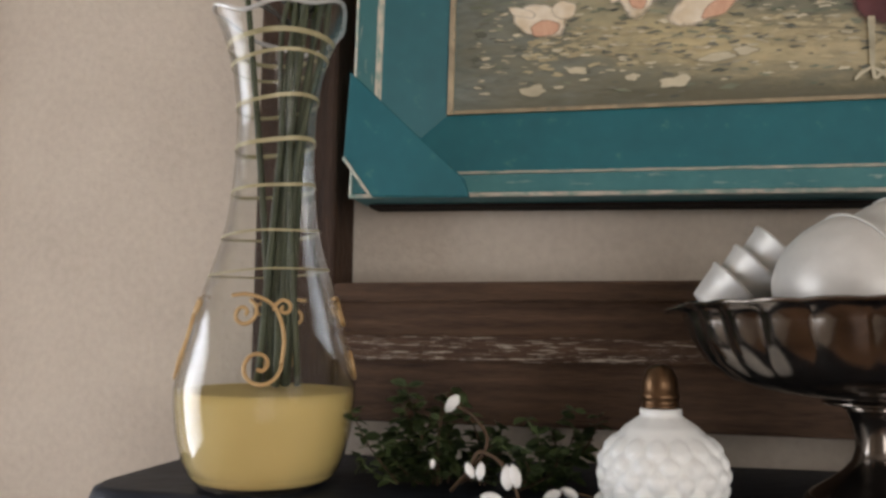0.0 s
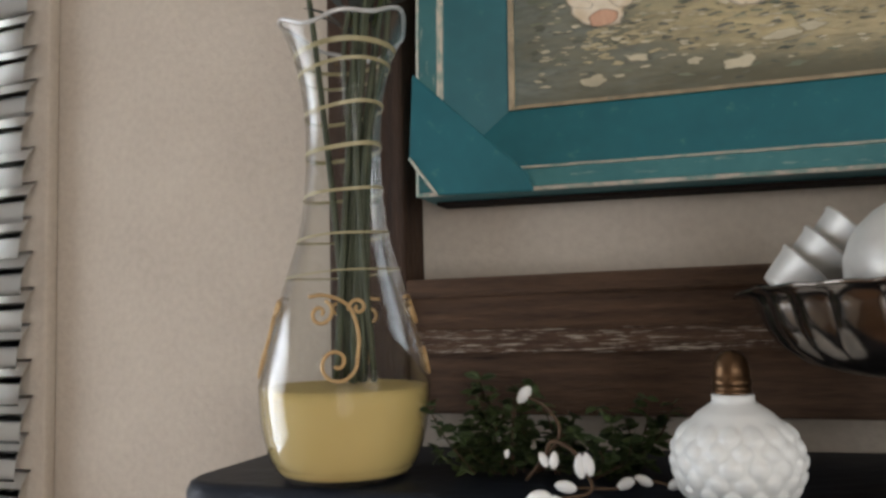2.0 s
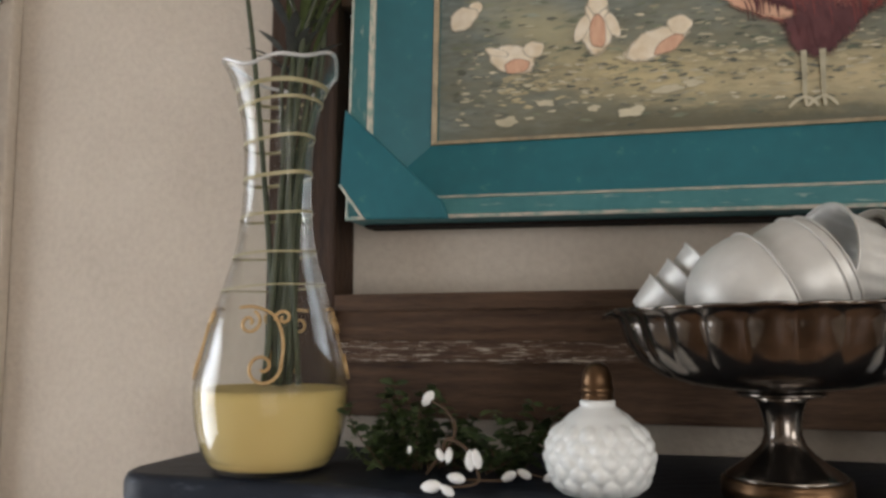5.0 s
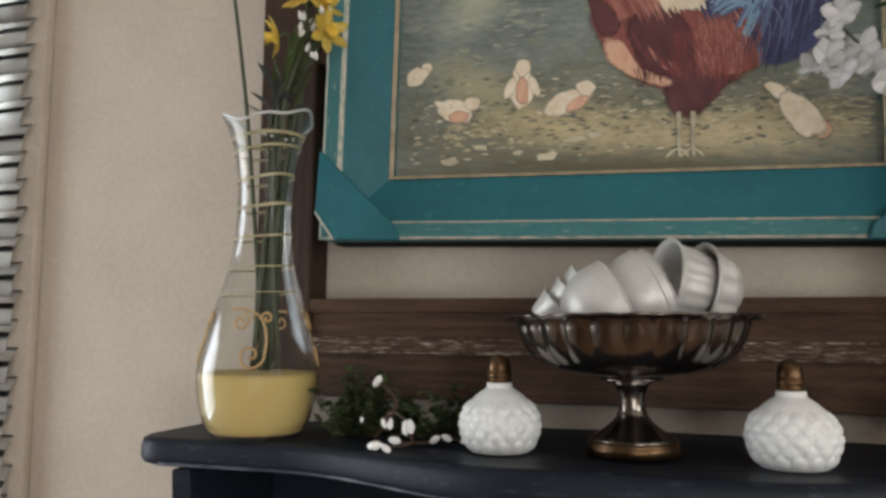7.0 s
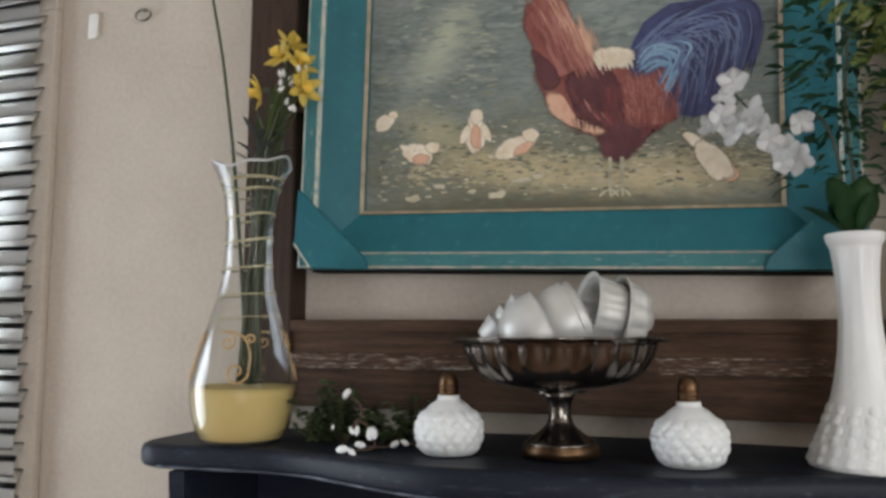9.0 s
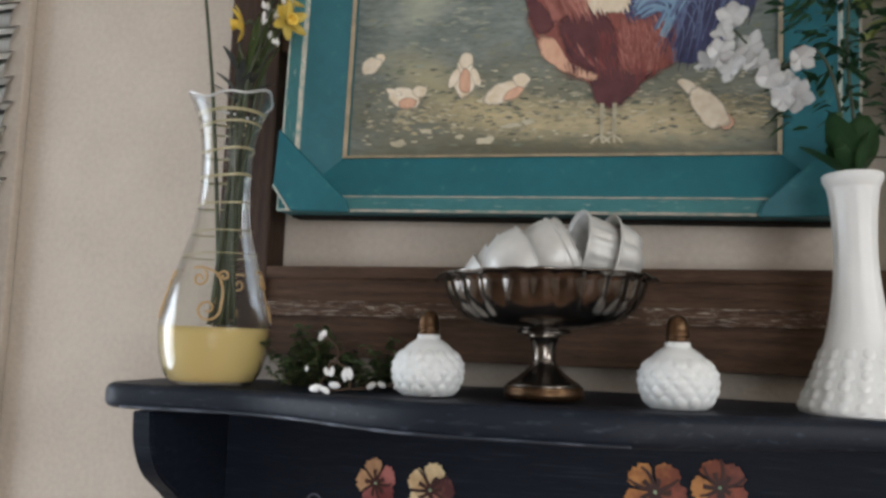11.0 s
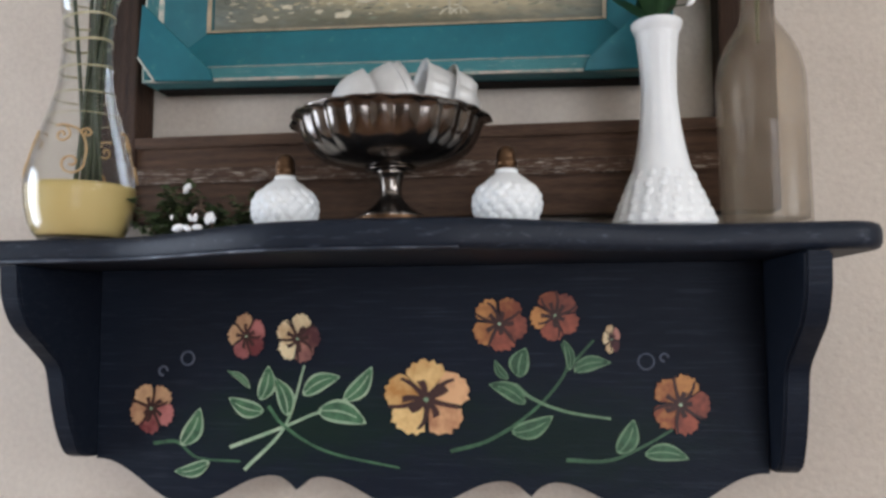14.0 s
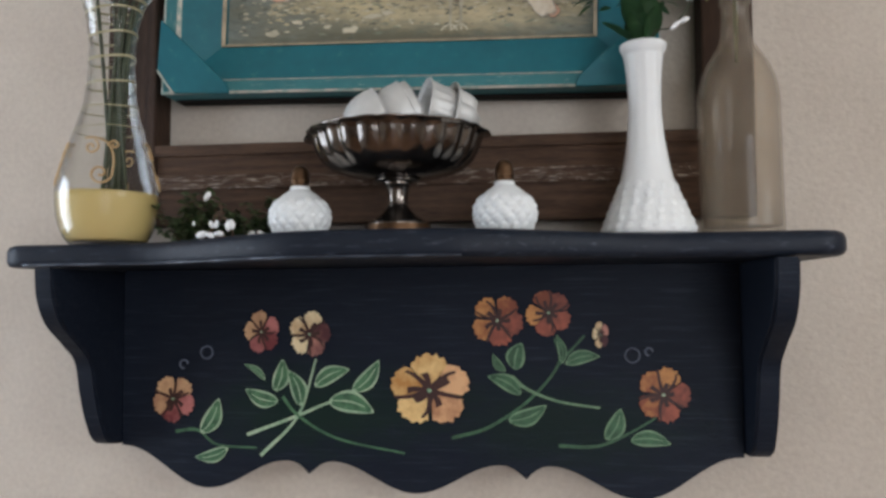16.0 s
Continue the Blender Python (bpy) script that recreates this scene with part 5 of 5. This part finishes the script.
AX = Vector((0.873, 0.27, 0.405))
for k, (x, y, z, r) in enumerate(((-0.0020, -0.0234, 0.1150, 0.0350), (0.0215, -0.0150, 0.1235, 0.0345), (0.0275, -0.0126, 0.1262, 0.0325))):
    nested_cup(facing(Vector((x, y, z)) - 0.040 * AX, AX) @ pose(0, 0, 0, 0, 90), r, 0.040)
MO, MC = Vector((-0.884, -0.422, 0.201)), Vector((0.0304, 0.0100, 0.1330))
mould(facing(MC - 0.056 * MO, MO) @ pose(0, 0, 0, 0, 90), 0.0325, 0.056, 18, 0.05, "open satin white tin mould tipped on its side")
mould(facing(MC - 0.062 * MO + Vector((0, 0, 0.001)), MO) @ pose(0, 0, 0, 0, 90), 0.0338, 0.034, 8, 0.13, "satin white fluted tin mould pushed over another")
SA = Vector((0.76, 0.0, 0.65))
for k in range(3):
    stacked_cup(facing(Vector((-0.0513 + 0.011 * k, 0.030, 0.1178 + 0.0093 * k)) - 0.021 * SA, SA) @ pose(0, 0, 0, 0, 90), 0.018, 0.021)

# ---- milk glass bud vase ----
VAS = (0.2690, -0.108)
vase = base("bud_vase", pose(VAS[0], VAS[1], top_at(VAS[0]) - 0.0004), "tall white milk glass bud vase with hobnail base", "vase")
VP = [(0.042, 0.0), (0.0462, 0.002), (0.0465, 0.006), (0.0440, 0.013), (0.0405, 0.021), (0.0368, 0.030), (0.0330, 0.039), (0.0290, 0.049), (0.0258, 0.059), (0.0232, 0.070), (0.0208, 0.083), (0.0186, 0.098), (0.0172, 0.113), (0.0164, 0.127), (0.0165, 0.142), (0.0171, 0.157), (0.0183, 0.172), (0.0199, 0.184), (0.0224, 0.189), (0.0234, 0.192), (0.0224, 0.195)]
VI = [(0.0195, 0.191), (0.0165, 0.172), (0.0145, 0.145), (0.0140, 0.12), (0.004, 0.11)]
nubs = hobnails([(0.008, 21, 0), (0.0162, 20, 0.5), (0.0244, 18, 0), (0.0326, 17, 0.5), (0.0408, 15, 0), (0.0490, 14, 0.5)], 0.0041, 0.0016)


def vase_shape(r, z, a, k):
    if z < 0.055:
        return nubs(r, z, a, k)
    return r * (1 + 0.010 * math.cos(12 * a) * min(1, (z - 0.055) / 0.04) * (1 if z < 0.180 else 0)), z


bm = lathe(fine(VP, 0.0010) + VI, 240, vase_shape)
part("body", bm, M_MILK, vase)
part("rim", tube([(0.0219 * math.cos(i * 0.1309), 0.0219 * math.sin(i * 0.1309), 0.1942) for i in range(49)], 0.0016, 8), M_MILK, vase)

spray = base("white_blossom_spray", pose(VAS[0], VAS[1], Z - UP), "artificial white blossom spray with dark green leaves", "flowers")
rnd = random.Random(31)
stalk("stem", [(0.0, 0.0, 0.12), (-0.004, 0.0, 0.20), (-0.012, -0.008, 0.27), (-0.03, -0.016, 0.30), (-0.06, -0.02, 0.285), (-0.095, -0.02, 0.325)], 0.0016, M_DSTEM, spray)
stalk("stem", [(0.0, 0.0, 0.12), (0.004, 0.0, 0.21), (0.0, 0.0, 0.30), (0.006, 0.0, 0.38)], 0.0018, M_DSTEM, spray)
stalk("stem", [(0.0, 0.0, 0.12), (0.008, -0.004, 0.20), (0.026, -0.014, 0.207), (0.040, -0.018, 0.222), (0.047, -0.018, 0.236)], 0.0009, M_DSTEM, spray)


def blossom(place, size, seed, parent):
    r2 = random.Random(seed)
    bm = bmesh.new()
    m = facing(place, (r2.uniform(-0.7, 0.4), -1, r2.uniform(-0.5, 0.5)), r2.uniform(0, 3))
    for k in range(5):
        merge(bm, leaf(size * r2.uniform(0.95, 1.25), size * 1.0, 0.25, r2.uniform(-0.3, 0.3), 4), m @ pose(0, 0, 0, 72 * k) @ pose(0, 0, 0, 0, -r2.uniform(50, 85)))
    part("blossom", bm, M_PETAL, parent, "white silk blossom")


for k, (x, y, z, s) in enumerate(((-0.092, -0.020, 0.332, 0.013), (-0.100, -0.020, 0.318, 0.010), (-0.104, -0.020, 0.300, 0.014), (-0.112, -0.018, 0.292, 0.011), (-0.094, -0.022, 0.286, 0.012), (-0.080, -0.022, 0.303, 0.013), (-0.074, -0.024, 0.288, 0.012), (-0.066, -0.024, 0.276, 0.013), (-0.052, -0.022, 0.268, 0.012), (-0.044, -0.022, 0.258, 0.013), (-0.056, -0.024, 0.256, 0.010), (-0.040, -0.02, 0.292, 0.012))):
    blossom((x, y, z), s, 300 + k, spray)
for k, (x, y, z) in enumerate(((0.030, -0.016, 0.208), (0.038, -0.018, 0.212), (0.045, -0.018, 0.234), (0.050, -0.018, 0.238))):
    b = lathe([(0.0006, -0.006), (0.0024, -0.003), (0.0028, 0.001), (0.0014, 0.0055), (0.0003, 0.006)], 10)
    bmesh.ops.transform(b, matrix=pose(x, y, z, 20, 50 + 20 * k), verts=b.verts)
    part("bud", b, M_PETAL, spray, "white bud")
for k, (a, z, ln, w, up) in enumerate(((-1.4, 0.205, 0.050, 0.036, 1.6), (-0.4, 0.205, 0.046, 0.034, 1.8), (3.2, 0.205, 0.045, 0.020, 0.5), (-2.2, 0.212, 0.05, 0.026, 0.9), (1.6, 0.205, 0.05, 0.034, 1.5), (2.6, 0.215, 0.04, 0.016, 0.4))):
    part("broad_leaf", merge(bmesh.new(), leaf(ln, w, 0.2, 0.15, 7), facing((0.004 * math.cos(a), 0.004 * math.sin(a), z - 0.012), (math.cos(a) * 0.5, math.sin(a) * 0.5, up))), M_DLEAF, spray, "broad dark green leaf")
bm = bmesh.new()
for k in range(420):
    z = rnd.uniform(0.235, 0.43)
    a = rnd.uniform(0, 6.28)
    d = 0.046 * rnd.random() ** 0.7
    s = rnd.uniform(0.009, 0.019)
    merge(bm, leaf(s, s * 0.38, 0.25, 0.3, 4), facing((0.000 + d * math.cos(a) * 1.1 - 0.004, d * math.sin(a) * 0.6 - 0.006, z), (math.cos(a), math.sin(a), rnd.uniform(-0.4, 0.6)), rnd.uniform(-0.7, 0.7)))
tagged(part("foliage", bm, M_DLEAF, spray, "feathery dark green foliage"), kind="stuff")

# ---- tall glass bottle with lime foliage ----
BOT = (0.366, -0.080)
bottle = base("glass_bottle", pose(BOT[0], BOT[1], top_at(BOT[0])), "tall dusty clear glass bottle", "bottle")
BP = [(0.0385, 0.0), (0.0405, 0.003), (0.0408, 0.01), (0.0408, 0.095), (0.0414, 0.0965), (0.0414, 0.0985), (0.0408, 0.100), (0.0406, 0.140), (0.0395, 0.152), (0.0365, 0.166), (0.0310, 0.180), (0.0240, 0.192), (0.0180, 0.202), (0.0152, 0.212), (0.0140, 0.225), (0.0136, 0.243), (0.0150, 0.2445), (0.0154, 0.250), (0.0140, 0.254), (0.0142, 0.262), (0.0134, 0.265)]
BP = [(r, z * 0.983) for r, z in BP]
BI = [(r - 0.0026, z) for r, z in BP[::-1] if z > 0.008] + [(0.034, 0.009)]
part("glass", lathe([(0.02, 0.001)] + BP + BI, 64, lambda r, z, a, k: (r * (1 + (0.006 * math.cos(12 * a) if 0.012 < z < 0.135 else 0)), z)), M_BOTTLE, bottle, "dusty glass with faint vertical panels")
for z in (0.2428, 0.2492, 0.2551):
    part("thread", tube([(0.0150 * math.cos(i * 0.1309), 0.0150 * math.sin(i * 0.1309), z + 0.0008 * math.sin(i * 0.1309)) for i in range(49)], 0.0011, 6), M_BOTTLE, bottle, "screw thread round the neck")
ivy = base("lime_foliage", pose(BOT[0], BOT[1], Z - UP), "lime green artificial foliage spilling from the bottle", "plant")
rnd = random.Random(41)
bm = bmesh.new()
for k in range(9):
    a = rnd.uniform(2.2, 5.4)
    d = rnd.uniform(0.01, 0.06)
    tip = (d * math.cos(a) - 0.012, 0.6 * d * math.sin(a), rnd.uniform(0.29, 0.40))
    pts = smooth_line([(0, 0, 0.18), (0, 0, 0.262), (tip[0] * 0.5, tip[1] * 0.5, tip[2] + 0.01), tip], 5)
    part("stem", tube(pts, 0.0012, 5, 0.6), M_GSTEM, ivy)
for k in range(270):
    a = rnd.uniform(0, 6.28)
    z = rnd.uniform(0.262, 0.42)
    d = rnd.uniform(0.004, 0.030) * (0.6 + 3.0 * (z - 0.27))
    s = rnd.uniform(0.011, 0.022)
    merge(bm, leaf(s, s * rnd.uniform(0.45, 0.75), 0.25, 0.35, 4), facing((d * 1.7 * math.cos(a) - 0.014 - 0.25 * (z - 0.27), d * math.sin(a) * 0.7 - 0.008, z), (math.cos(a), math.sin(a), rnd.uniform(-0.9, 0.3)), rnd.uniform(-0.8, 0.8)))
tagged(part("foliage", bm, M_LIME, ivy, "small lime green leaves"), kind="stuff")
